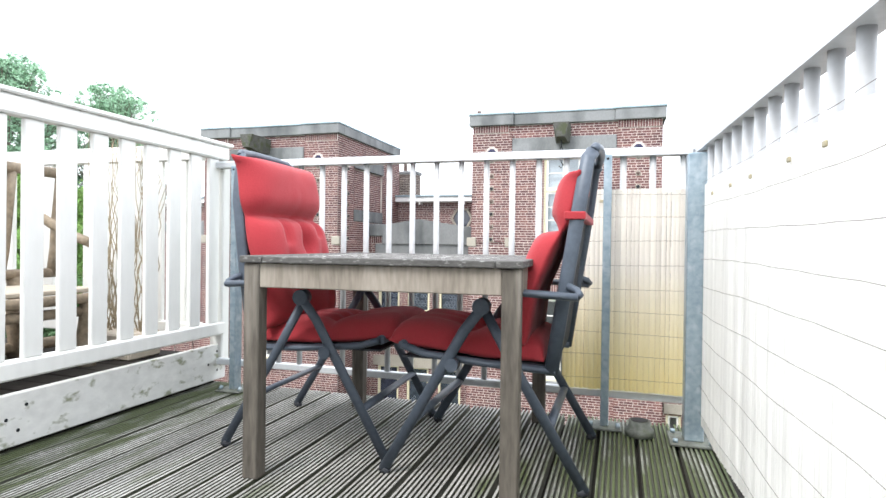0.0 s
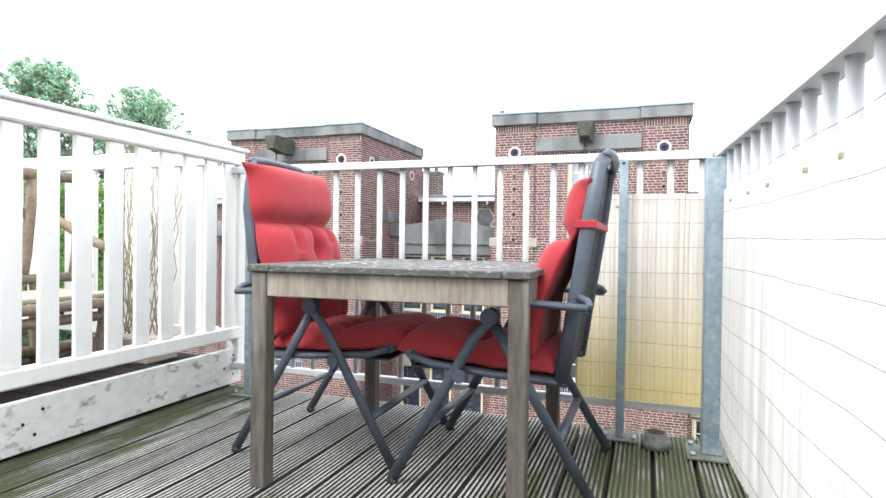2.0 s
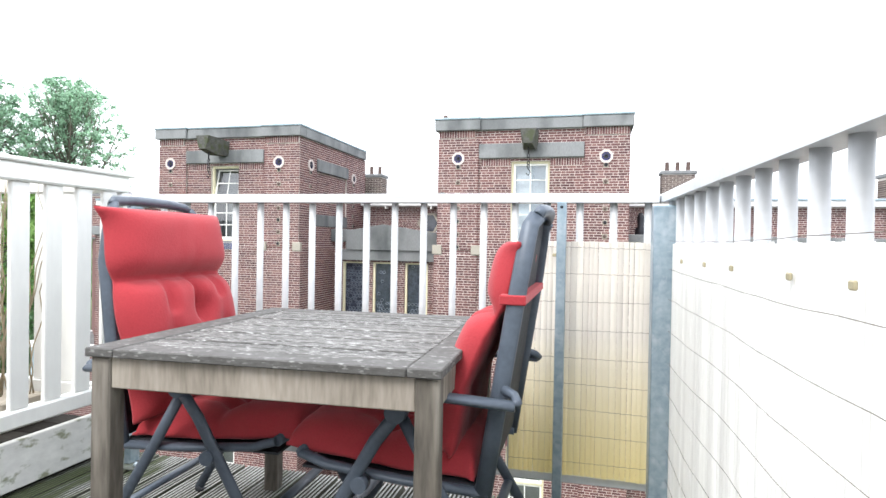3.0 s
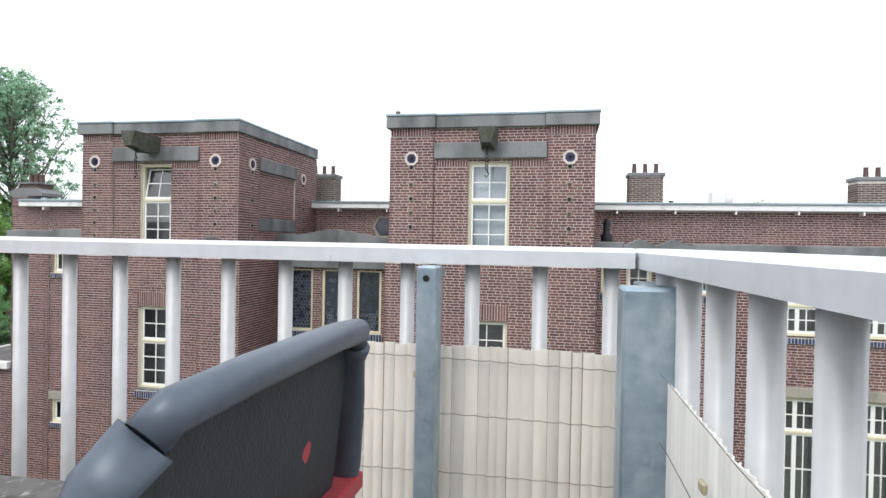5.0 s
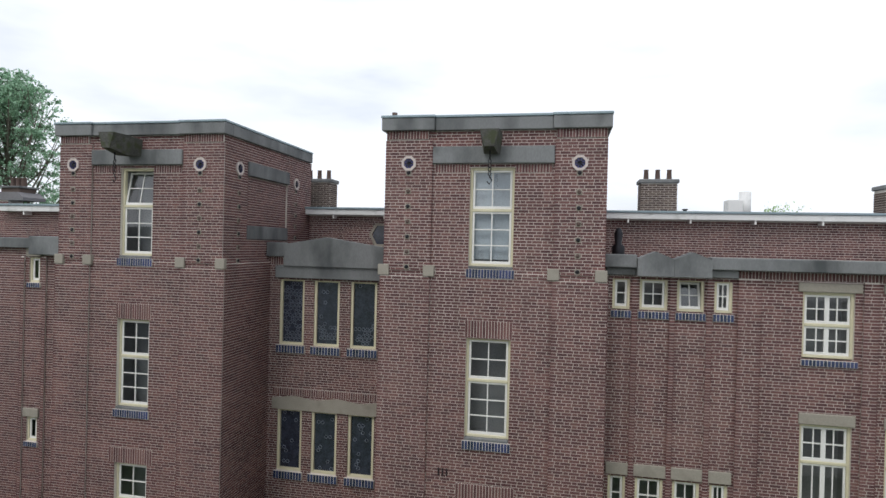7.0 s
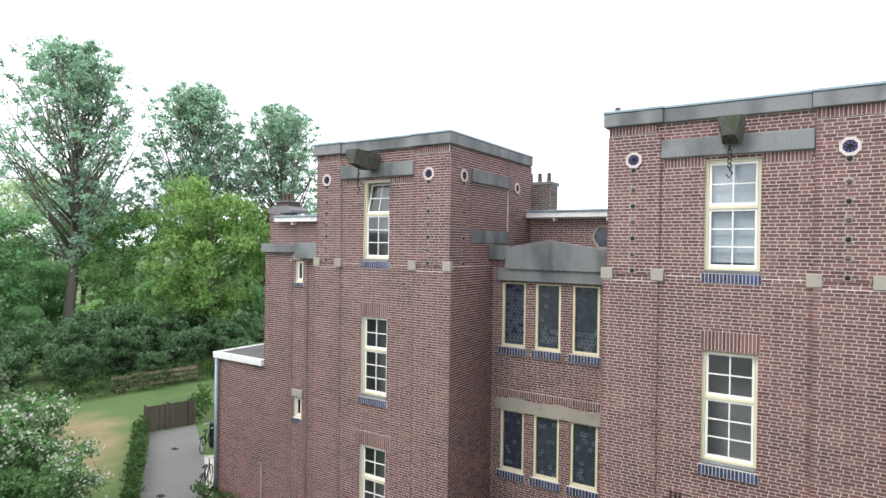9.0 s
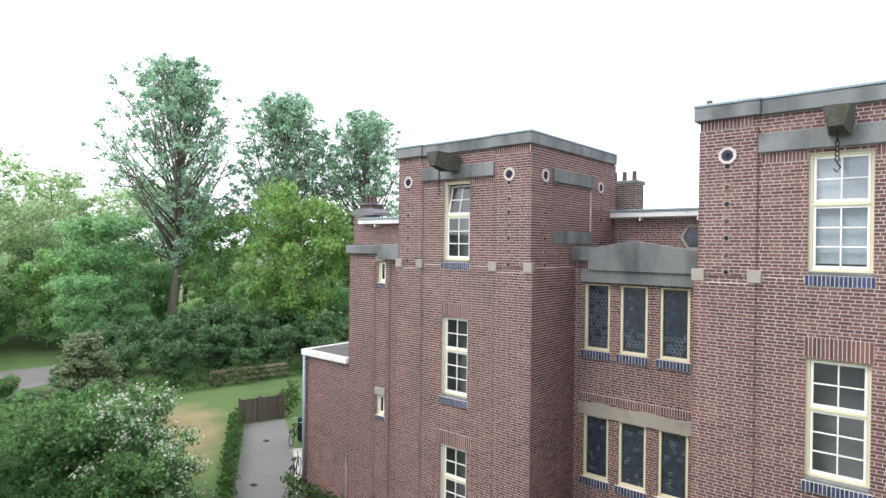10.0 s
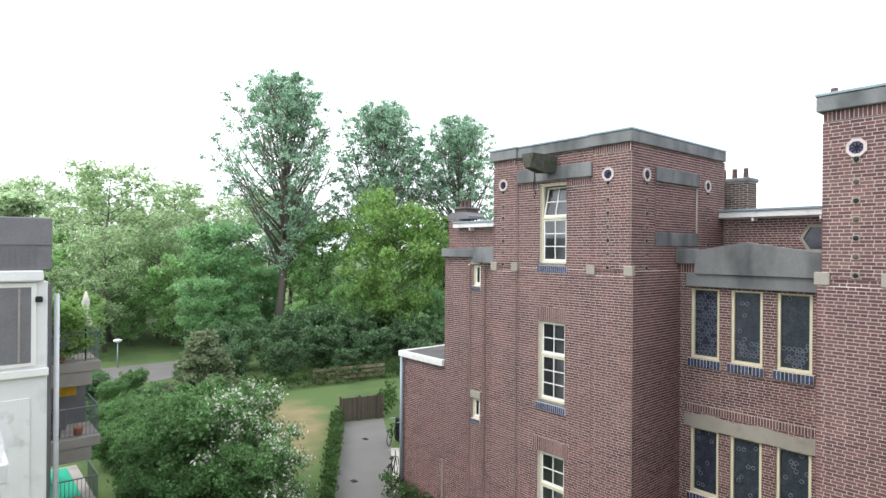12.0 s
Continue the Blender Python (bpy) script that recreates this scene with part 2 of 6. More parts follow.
ORANGEPOT = mat("terracotta", (0.42, 0.16, 0.08), 0.8, scale=6, bump=0.2)
RENDERWALL = mat("white_rendered_wall", (0.74, 0.74, 0.73), 0.8, scale=0.8, fine=30, var=0.12, bump=0.15, stain=(0.55, 0.55, 0.53), stain_scale=1.2)
GREYPANEL = mat("grey_slate_cladding", (0.19, 0.185, 0.195), 0.7, scale=2, fine=25, bump=0.2)
CONCRETE = mat("balcony_concrete", (0.36, 0.33, 0.30), 0.9, scale=1.5, fine=30, bump=0.2, stain=(0.2, 0.18, 0.16), stain_scale=1.2)
GREENCARPET = mat("green_artificial_turf", (0.02, 0.36, 0.22), 0.95, scale=6, fine=150, var=0.2, bump=0.3)
YELLOW = mat("yellow_cloth", (0.75, 0.42, 0.03), 0.9, scale=5, bump=0.1)
PARASOL = mat("furled_white_canvas", (0.72, 0.70, 0.64), 0.9, scale=9, var=0.2, bump=0.3)

GRASS = mat("lawn_grass", (0.095, 0.145, 0.045), 0.95, dark=(0.045, 0.085, 0.025), scale=0.6, fine=14, bump=0.6, stain=(0.11, 0.15, 0.05), stain_scale=0.22, stain_lo=0.5, stain_hi=0.7)


def dry_lawn_mat(cx, cy, rx, ry, turn):
    """Lawn that has dried out round one spot: straw tones give way to green over an uneven edge."""
    m = mat("dry_yellowed_lawn", (0.25, 0.20, 0.105), 0.95, dark=(0.15, 0.14, 0.065), scale=1.2, fine=16, bump=0.6)
    n, l = m.node_tree.nodes, m.node_tree.links
    bsdf = n["Principled BSDF"]
    straw = bsdf.inputs["Base Color"].links[0].from_socket
    place_ = n.new("ShaderNodeNewGeometry")
    mp = n.new("ShaderNodeMapping")
    mp.vector_type = "TEXTURE"
    mp.inputs["Location"].default_value = (cx, cy, GROUND_Z)
    mp.inputs["Rotation"].default_value = (0, 0, radians(turn))
    mp.inputs["Scale"].default_value = (rx, ry, 1)
    l.new(place_.outputs["Position"], mp.inputs[0])
    ln = n.new("ShaderNodeVectorMath")
    ln.operation = "LENGTH"
    l.new(mp.outputs[0], ln.inputs[0])
    no = n.new("ShaderNodeTexNoise")
    no.inputs["Scale"].default_value, no.inputs["Detail"].default_value = 0.55, 7.0
    l.new(place_.outputs["Position"], no.inputs["Vector"])
    ad = n.new("ShaderNodeMath")
    ad.operation = "MULTIPLY_ADD"
    ad.inputs[1].default_value = 0.9
    l.new(no.outputs[0], ad.inputs[0])
    l.new(ln.outputs["Value"], ad.inputs[2])
    edge = n.new("ShaderNodeMapRange")
    edge.inputs[1].default_value, edge.inputs[2].default_value = 1.12, 1.55
    l.new(ad.outputs[0], edge.inputs[0])
    green = n.new("ShaderNodeMix")
    green.data_type = "RGBA"
    green.inputs[7].default_value = (0.075, 0.122, 0.036, 1)
    l.new(edge.outputs[0], green.inputs[0])
    l.new(straw, green.inputs[6])
    l.new(green.outputs[2], bsdf.inputs["Base Color"])
    return m


GROUND_Z = -7.70
DRYGRASS = dry_lawn_mat(-26.6, 13.4, 6.6, 2.5, -31)
PAVING = mat("grey_path_tarmac", (0.155, 0.152, 0.142), 0.9, scale=0.7, fine=40, var=0.2, bump=0.3)
PALEPAVING = mat("pale_paving_strip", (0.46, 0.43, 0.38), 0.9, scale=0.9, fine=30, bump=0.2)
ROAD = mat("asphalt_road", (0.17, 0.16, 0.155), 0.9, scale=1, fine=30, bump=0.3)
GATEWOOD = mat("brown_gate_board", (0.11, 0.085, 0.07), 0.85, scale=4, fine=30, bump=0.4, stretch=(1, 1, 0.2), objrand=0.2)
BARK = mat("grey_bark", (0.17, 0.15, 0.125), 0.95, scale=2, fine=14, bump=0.7, stretch=(1, 1, 0.3))


def leaf_mat(name, base, transl=0.5, spread=0.45):
    return mat(name, base, 0.6, dark=tuple(c * 0.6 for c in base), scale=0.5, fine=3, bump=0, island=spread, transl=transl, spec=0.3)


LEAF_POPLAR = leaf_mat("poplar_leaf", (0.44, 0.65, 0.47), 0.6)
LEAF_DARK = leaf_mat("dark_broadleaf", (0.35, 0.60, 0.29), 0.6)
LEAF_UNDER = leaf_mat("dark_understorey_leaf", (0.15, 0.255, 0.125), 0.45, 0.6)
LEAF_MID = leaf_mat("mid_green_leaf", (0.46, 0.71, 0.32), 0.6)
LEAF_SHRUB = leaf_mat("shrub_leaf", (0.21, 0.38, 0.15), 0.55)
LEAF_BRIGHT = leaf_mat("spring_green_leaf", (0.33, 0.52, 0.17), 0.6)
# far haze is mixed into this leaf colour, hence the very pale green
LEAF_PALE = leaf_mat("haze_pale_leaf", (0.58, 0.74, 0.44), 0.6)
LEAF_CONIFER = leaf_mat("brownish_conifer_needle", (0.27, 0.34, 0.19), 0.4, 0.25)
LEAF_HEDGE = leaf_mat("hedge_leaf", (0.09, 0.17, 0.05))
BLOSSOM = mat("white_blossom", (0.78, 0.77, 0.68), 0.7, scale=3, bump=0, transl=0.3)


# ------------------------------------------------------------------ mesh helpers
class Shape:
    """Collects vertices and faces of one mesh."""

    def __init__(self):
        self.v, self.f, self.smooth = [], [], []

    def add(self, verts, faces, smooth=False):
        k = len(self.v)
        self.v += [tuple(p) for p in verts]
        self.f += [tuple(i + k for i in f) for f in faces]
        self.smooth += [smooth] * len(faces)
        return self

    def box(self, x0, x1, y0, y1, z0, z1, bevel=0.0, m=None):
        (x0, x1), (y0, y1), (z0, z1) = sorted((x0, x1)), sorted((y0, y1)), sorted((z0, z1))
        if not bevel:
            vs = [(x, y, z) for x in (x0, x1) for y in (y0, y1) for z in (z0, z1)]
            fs = [(0, 1, 3, 2), (4, 6, 7, 5), (0, 4, 5, 1), (2, 3, 7, 6), (0, 2, 6, 4), (1, 5, 7, 3)]
        else:
            b = min(bevel, (x1 - x0) / 2.1, (y1 - y0) / 2.1, (z1 - z0) / 2.1)
            X, Y, Z = (x0, x1), (y0, y1), (z0, z1)
            vs, idx = [], {}
            for i in (0, 1):
                for j in (0, 1):
                    for k in (0, 1):
                        s = (1 - 2 * i, 1 - 2 * j, 1 - 2 * k)
                        for a in range(3):
                            p = [X[i] + s[0] * b, Y[j] + s[1] * b, Z[k] + s[2] * b]
                            p[a] = (X[i], Y[j], Z[k])[a]
                            idx[i, j, k, a] = len(vs)
                            vs.append(tuple(p))
            fs = []
            for a, (p, q) in ((0, (1, 2)), (1, (0, 2)), (2, (0, 1))):
                for s in (0, 1):
                    ring = []
                    for u, w in ((0, 0), (1, 0), (1, 1), (0, 1)):
                        c = [0, 0, 0]
                        c[a], c[p], c[q] = s, u, w
                        ring.append(idx[(*c, a)])
                    fs.append(tuple(ring))
            for a, (p, q) in ((0, (1, 2)), (1, (0, 2)), (2, (0, 1))):
                for u in (0, 1):
                    for w in (0, 1):
                        c0, c1 = [0, 0, 0], [0, 0, 0]
                        c0[p], c0[q], c1[p], c1[q], c1[a] = u, w, u, w, 1
                        fs.append((idx[(*c0, p)], idx[(*c1, p)], idx[(*c1, q)], idx[(*c0, q)]))
            for i in (0, 1):
                for j in (0, 1):
                    for k in (0, 1):
                        fs.append((idx[i, j, k, 0], idx[i, j, k, 1], idx[i, j, k, 2]))
        if m is not None:
            vs = [m @ Vector(p) for p in vs]
        return self.add(vs, fs)

    def tube(self, pts, r, sides=10, flat=1.0, up=(0, 0, 1), caps=True):
        """A round or oval bar along points; r may be one radius or one a point. flat: the second half-axis over the first."""
        pts = [Vector(p) for p in pts]
        rs = r if isinstance(r, (list, tuple)) else [r] * len(pts)
        vs, fs = [], []
        for i, p in enumerate(pts):
            d = (pts[min(i + 1, len(pts) - 1)] - pts[max(i - 1, 0)]).normalized()
            ref = Vector(up) if abs(d.dot(Vector(up))) < 0.95 else Vector((1, 0, 0))
            a = d.cross(ref).normalized()
            b = a.cross(d).normalized()
            for k in range(sides):
                t = 2 * math.pi * k / sides
                vs.append(p + rs[i] * (math.cos(t) * a + flat * math.sin(t) * b))
        for i in range(len(pts) - 1):
            for k in range(sides):
                q = (k + 1) % sides
                fs.append((i * sides + k, i * sides + q, (i + 1) * sides + q, (i + 1) * sides + k))
        self.add(vs, fs, True)
        if caps:
            k0 = len(self.v) - len(vs)
            self.f += [tuple(k0 + k for k in range(sides))[::-1], tuple(k0 + len(vs) - sides + k for k in range(sides))]
            self.smooth += [False, False]
        return self

    def extrude(self, outline, axis, a, b):
        """A closed outline of (u, w) pairs drawn along axis x, y or z from a to b."""
        k = len(outline)
        place = {"x": lambda u, w, s: (s, u, w), "y": lambda u, w, s: (u, s, w), "z": lambda u, w, s: (u, w, s)}[axis]
        vs = [place(u, w, s) for s in (a, b) for u, w in outline]
        fs = [tuple(range(k))[::-1], tuple(range(k, 2 * k))] + [(i, (i + 1) % k, k + (i + 1) % k, k + i) for i in range(k)]
        return self.add(vs, fs)

    def mesh(self, name):
        me = bpy.data.meshes.new(name)
        me.from_pydata(self.v, [], self.f)
        me.polygons.foreach_set("use_smooth", self.smooth)
        me.update()
        bm = bmesh.new()
        bm.from_mesh(me)
        if 1 < len(bm.faces) < 60000:
            bmesh.ops.recalc_face_normals(bm, faces=bm.faces)
        bm.to_mesh(me)
        bm.free()
        return me


def part(name, shape, material, parent, label=""):
    """One mesh object under a thing or a part."""
    me = shape.mesh(name) if isinstance(shape, Shape) else shape
    if not me.materials:
        me.materials.append(material)
    ob = new(name, me)
    ob.parent = parent
    if label:
        ob["label"] = label
    return ob


def thing(name, label, category, at=(0, 0, 0), turn=0.0, group="", kind=""):
    ob = new(name)
    ob.empty_display_size = 0.1
    ob.matrix_basis = pose(*at, 0, 0, turn)
    return tagged(ob, label, category, group, kind)


def solid(name, shape, material, label, category, group="", kind=""):
    me = shape.mesh(name)
    me.materials.append(material)
    return tagged(new(name, me), label, category, group, kind)


# ------------------------------------------------------------------ brickwork
COURSE, STRETCH, HEAD, JOINT = 0.0655, 0.210, 0.099, 0.0135
STRETCHER = Shape().box(-STRETCH / 2, STRETCH / 2, 0, 0.02, 0, COURSE - JOINT, 0.003).mesh("brick")
HEADER = Shape().box(-HEAD / 2, HEAD / 2, 0, 0.02, 0, COURSE - JOINT, 0.003).mesh("brick")
for _m in (STRETCHER, HEADER):
    _m.materials.append(BRICK)
LATER = []


def brick_wall(name, p, u, n, length, z0, z1, holes=(), thick=0.25, reveal=0.13, pieces=None, label="red brick wall with pale joints", plain=False):
    """A brick face from point p along the unit direction u, facing n, from z0 to z1. holes: (a, b, low, high) along u and z.
    A recessed mortar slab with its openings cut through, and every brick standing proud of it. pieces: a stretch (a, b, low, high) whose whole bricks are single objects."""
    p, u, n = Vector(p), Vector(u), Vector(n)
    at = lambda s, d, z: (p.x + u.x * s + n.x * d, p.y + u.y * s + n.y * d, z)
    us = sorted({0.0, length, *[min(max(c, 0), length) for h in holes for c in h[:2]]})
    zs = sorted({z0, z1, *[min(max(c, z0), z1) for h in holes for c in h[2:]]})
    us[0], us[-1] = us[0] + 0.010, us[-1] - 0.010
    sh = Shape()
    inside = lambda s, z: any(h[0] < s < h[1] and h[2] < z < h[3] for h in holes)
    for a, b in zip(us, us[1:]):
        for c, d in zip(zs, zs[1:]):
            if not inside((a + b) / 2, (c + d) / 2):
                sh.add([at(a, -0.008, c), at(b, -0.008, c), at(b, -0.008, d), at(a, -0.008, d)], [(0, 1, 2, 3)])
                sh.add([at(a, -thick, c), at(b, -thick, c), at(b, -thick, d), at(a, -thick, d)], [(3, 2, 1, 0)])
    for a, b, c, d in [*holes, (0.010, length - 0.010, z0, z1)]:
        for (s1, w1), (s2, w2) in (((a, c), (b, c)), ((b, c), (b, d)), ((b, d), (a, d)), ((a, d), (a, c))):
            sh.add([at(s1, -0.008, w1), at(s2, -0.008, w2), at(s2, -thick, w2), at(s1, -thick, w1)], [(0, 1, 2, 3)])
    me = sh.mesh(name)
    me.materials.append(BRICK if plain else MORTAR)
    wall = tagged(new(name, me), label, "wall", kind="structure")
    if plain:
        return wall
    V, F = [], []
    rows = int(round((z1 - z0) / COURSE))
    single = []
    for r in range(rows):
        lo = z0 + r * COURSE
        mid = lo + COURSE / 2
        cuts = sorted((max(h[0], 0), min(h[1], length)) for h in holes if h[2] < mid < h[3])
        spans, s = [], 0.0
        for a, b in cuts:
            if a > s:
                spans.append((s, a))
            s = max(s, b)
        if s < length:
            spans.append((s, length))
        x = -((r % 2) * (STRETCH + HEAD) / 2 + 0.05 + (r % 4 // 2) * 0.028)
        k = 0
        while x < length:
            w = STRETCH if k % 2 == 0 else HEAD
            for a, b in spans:
                l, h = max(x, a), min(x + w, b)
                if h - l > 0.02:
                    l, h = (a if l - a < 0.045 else l), (b if b - h < 0.045 else h)
                    whole = h - l > w - 1e-6
                    if whole and pieces and pieces[0] < l and h < pieces[1] and pieces[2] < lo < pieces[3]:
                        single.append(((l + h) / 2, lo, w))
                        continue
                    d = 0.003 * math.sin(7.1 * r + 3.3 * k)
                    q = len(V)
                    for dd in (0.0 + d * 0.5, -0.012):
                        V += [at(l, dd, lo), at(h, dd, lo), at(h, dd, lo + COURSE - JOINT), at(l, dd, lo + COURSE - JOINT)]
                    F += [(q, q + 1, q + 2, q + 3), (q, q + 4, q + 5, q + 1), (q + 1, q + 5, q + 6, q + 2), (q + 2, q + 6, q + 7, q + 3), (q + 3, q + 7, q + 4, q)]
            x += w + JOINT
            k += 1
    me = bpy.data.meshes.new("brickwork")
    me.from_pydata(V, [], F)
    me.materials.append(BRICK)
    rest = new("brickwork", me)
    rest.parent = wall
    rest["kind"] = "stuff"
    if single:
        LATER.append((wall, p.copy(), u.copy(), n.copy(), single))
    return wall


def soldier_row(parent, x0, x1, y, z0, z1, material, out=0.012, pitch=0.066, name="soldier_brick_row", joint=0.010):
    """Upright bricks side by side over or under an opening, facing -y."""
    sh = Shape()
    k = max(1, int(round((x1 - x0) / pitch)))
    w = (x1 - x0) / k
    for i in range(k):
        sh.box(x0 + i * w + joint / 2, x0 + (i + 1) * w - joint / 2, y - out, y + 0.03, z0, z1, 0.004)
    part("mortar_bed", Shape().box(x0, x1, y - out + 0.006, y + 0.03, z0 - 0.004, z1 + 0.004), MORTAR, parent)
    return part(name, sh, material, parent)


WINDOWS = [0]


def window(x0, x1, z0, z1, y, cols, halves, cream=True, blind=0.0, tilt=None, label=""):
    """A timber window in a wall facing -y: outer frame, sashes with glazing bars, one pane a light, a dim room behind.
    halves: (low, high, rows) fractions of the height, one sash each; cols: lights across."""
    WINDOWS[0] += 1
    w = thing(f"window_{WINDOWS[0]}", label or "cream and white timber window with small panes", "window", ((x0 + x1) / 2, y, z0), kind="structure")
    W, H, fr = (x1 - x0) / 2, z1 - z0, 0.055
    outer = CREAM if cream else WHITE
    f = Shape()
    f.box(-W, -W + fr, -0.02, 0.07, 0, H, 0.006).box(W - fr, W, -0.02, 0.07, 0, H, 0.006)
    f.box(-W + fr, W - fr, -0.02, 0.07, H - fr, H, 0.006).box(-W + fr, W - fr, -0.03, 0.07, 0, fr, 0.006)
    for lo, hi, _ in halves[1:]:
        f.box(-W + fr, W - fr, -0.025, 0.07, lo * H - 0.03, lo * H + 0.03, 0.006)
    part("window_frame", f, outer, w, "cream painted frame" if cream else "white painted frame")
    room = Shape()
    room.add([(-W, 0.5, 0), (W, 0.5, 0), (W, 0.5, H), (-W, 0.5, H), (-W, 0.075, 0), (W, 0.075, 0), (W, 0.075, H), (-W, 0.075, H)],
             [(0, 1, 2, 3), (0, 4, 5, 1), (1, 5, 6, 2), (2, 6, 7, 3), (3, 7, 4, 0)])
    part("room_recess", room, DARKROOM, w)
    # drawn blind whose colour stands in for the panes' sky reflection
    if blind:
        part("window_blind", Shape().box(-W + fr, W - fr, 0.12, 0.13, H * (1 - blind), H - fr), SKY_BLIND, w, "drawn blind in the pale blue of sky reflected in the panes")
    for i, (lo, hi, rows) in enumerate(halves):
        a, b = (lo * H + (fr if lo == 0 else 0.03)), (hi * H - (fr if hi == 1 else 0.03))
        sx0, sx1, st = -W + fr + 0.004, W - fr - 0.004, 0.045
        s = Shape()
        s.box(sx0, sx0 + st, 0.0, 0.04, a, b, 0.004).box(sx1 - st, sx1, 0.0, 0.04, a, b, 0.004)
        s.box(sx0 + st, sx1 - st, 0.0, 0.04, a, a + st * 1.3, 0.004).box(sx0 + st, sx1 - st, 0.0, 0.04, b - st, b, 0.004)
        gx0, gx1, gz0, gz1 = sx0 + st, sx1 - st, a + st * 1.3, b - st
        bars_x = [gx0 + (gx1 - gx0) * c / cols for c in range(1, cols)]
        bars_z = [gz0 + (gz1 - gz0) * r / rows for r in range(1, rows)]
        for c, bx in enumerate(bars_x):
            t = 0.045 if cols == 4 and c == 1 else 0.012
            s.box(bx - t, bx + t, 0.004, 0.036, gz0, gz1)
        for bz in bars_z:
            s.box(gx0, gx1, 0.002, 0.034, bz - 0.012, bz + 0.012)
        sash = part("sash", s, WHITE, w, "white glazed sash")
        ex, ez = [gx0, *bars_x, gx1], [gz0, *bars_z, gz1]
        for c in range(cols):
            for r in range(rows):
                g = part("pane", Shape().add([(ex[c], 0.02, ez[r]), (ex[c + 1], 0.02, ez[r]), (ex[c + 1], 0.02, ez[r + 1]), (ex[c], 0.02, ez[r + 1])], [(0, 1, 2, 3)]), GLASS, sash)
                g.visible_shadow = False
        if tilt and tilt[0] == i:
            hinge = Matrix.Translation((0, 0.02, a)) @ Matrix.Rotation(radians(tilt[1]), 4, "X") @ Matrix.Translation((0, -0.02, -a))
            sash.matrix_basis = hinge
    return w


def leaded_window(x0, x1, z0, z1, y, seed):
    """A cream-framed fixed light with dark leaded glass."""
    WINDOWS[0] += 1
    w = thing(f"window_{WINDOWS[0]}", "tall dark leaded glass window in a cream frame", "window", ((x0 + x1) / 2, y, z0), kind="structure")
    W, H, fr = (x1 - x0) / 2, z1 - z0, 0.07
    f = Shape()
    f.box(-W, -W + fr, -0.03, 0.07, 0, H, 0.008).box(W - fr, W, -0.03, 0.07, 0, H, 0.008)
    f.box(-W + fr, W - fr, -0.03, 0.07, H - fr * 0.6, H, 0.008).box(-W + fr, W - fr, -0.03, 0.07, 0, fr, 0.008)
    part("window_frame", f, CREAM, w, "cream painted frame")
    part("pane", Shape().box(-W + fr, W - fr, 0.03, 0.04, fr, H - fr * 0.6), LEADGLASS, w)
    rnd = random.Random(seed)
    came = Shape()
    step, gw, gh = 0.11, W - fr, H - fr * 1.6
    ry = 0
    z = fr + 0.06
    while z < H - fr * 0.6 - 0.05:
        x = -gw + 0.055 + (0.055 if ry % 2 else 0)
        while x < gw - 0.03:
            if rnd.random() < (0.12 if seed > 2 else 0.85 if seed == 0 or (H * 0.1 < z < H * 0.33 and abs(x) < gw * 0.7) else 0.12):
                rr = 0.047
                pts = [(x + rr * math.cos(t * math.pi / 3), 0.024, z + rr * math.sin(t * math.pi / 3)) for t in range(7)]
                came.tube(pts, 0.0075, 4, caps=False)
            x += step
        z += step * 0.87
        ry += 1
    part("lead_tracery", came, LEAD, w)
    return w


# ------------------------------------------------------------------ facade across the way
YF, YB, YR, YU, YW, YE = 13.5, 15.7, 14.2, 18.3, 13.8, 16.45
GROUND = -7.70
XD, YD = (1, 0, 0), (0, 1, 0)
FRONT = (0, -1, 0)


def stone(name, x0, x1, y0, y1, z0, z1, material=STONE, label="weathered grey stone beam", bevel=0.015):
    return solid(name, Shape().box(x0, x1, y0, y1, z0, z1, bevel), material, label, "stonework", kind="structure")


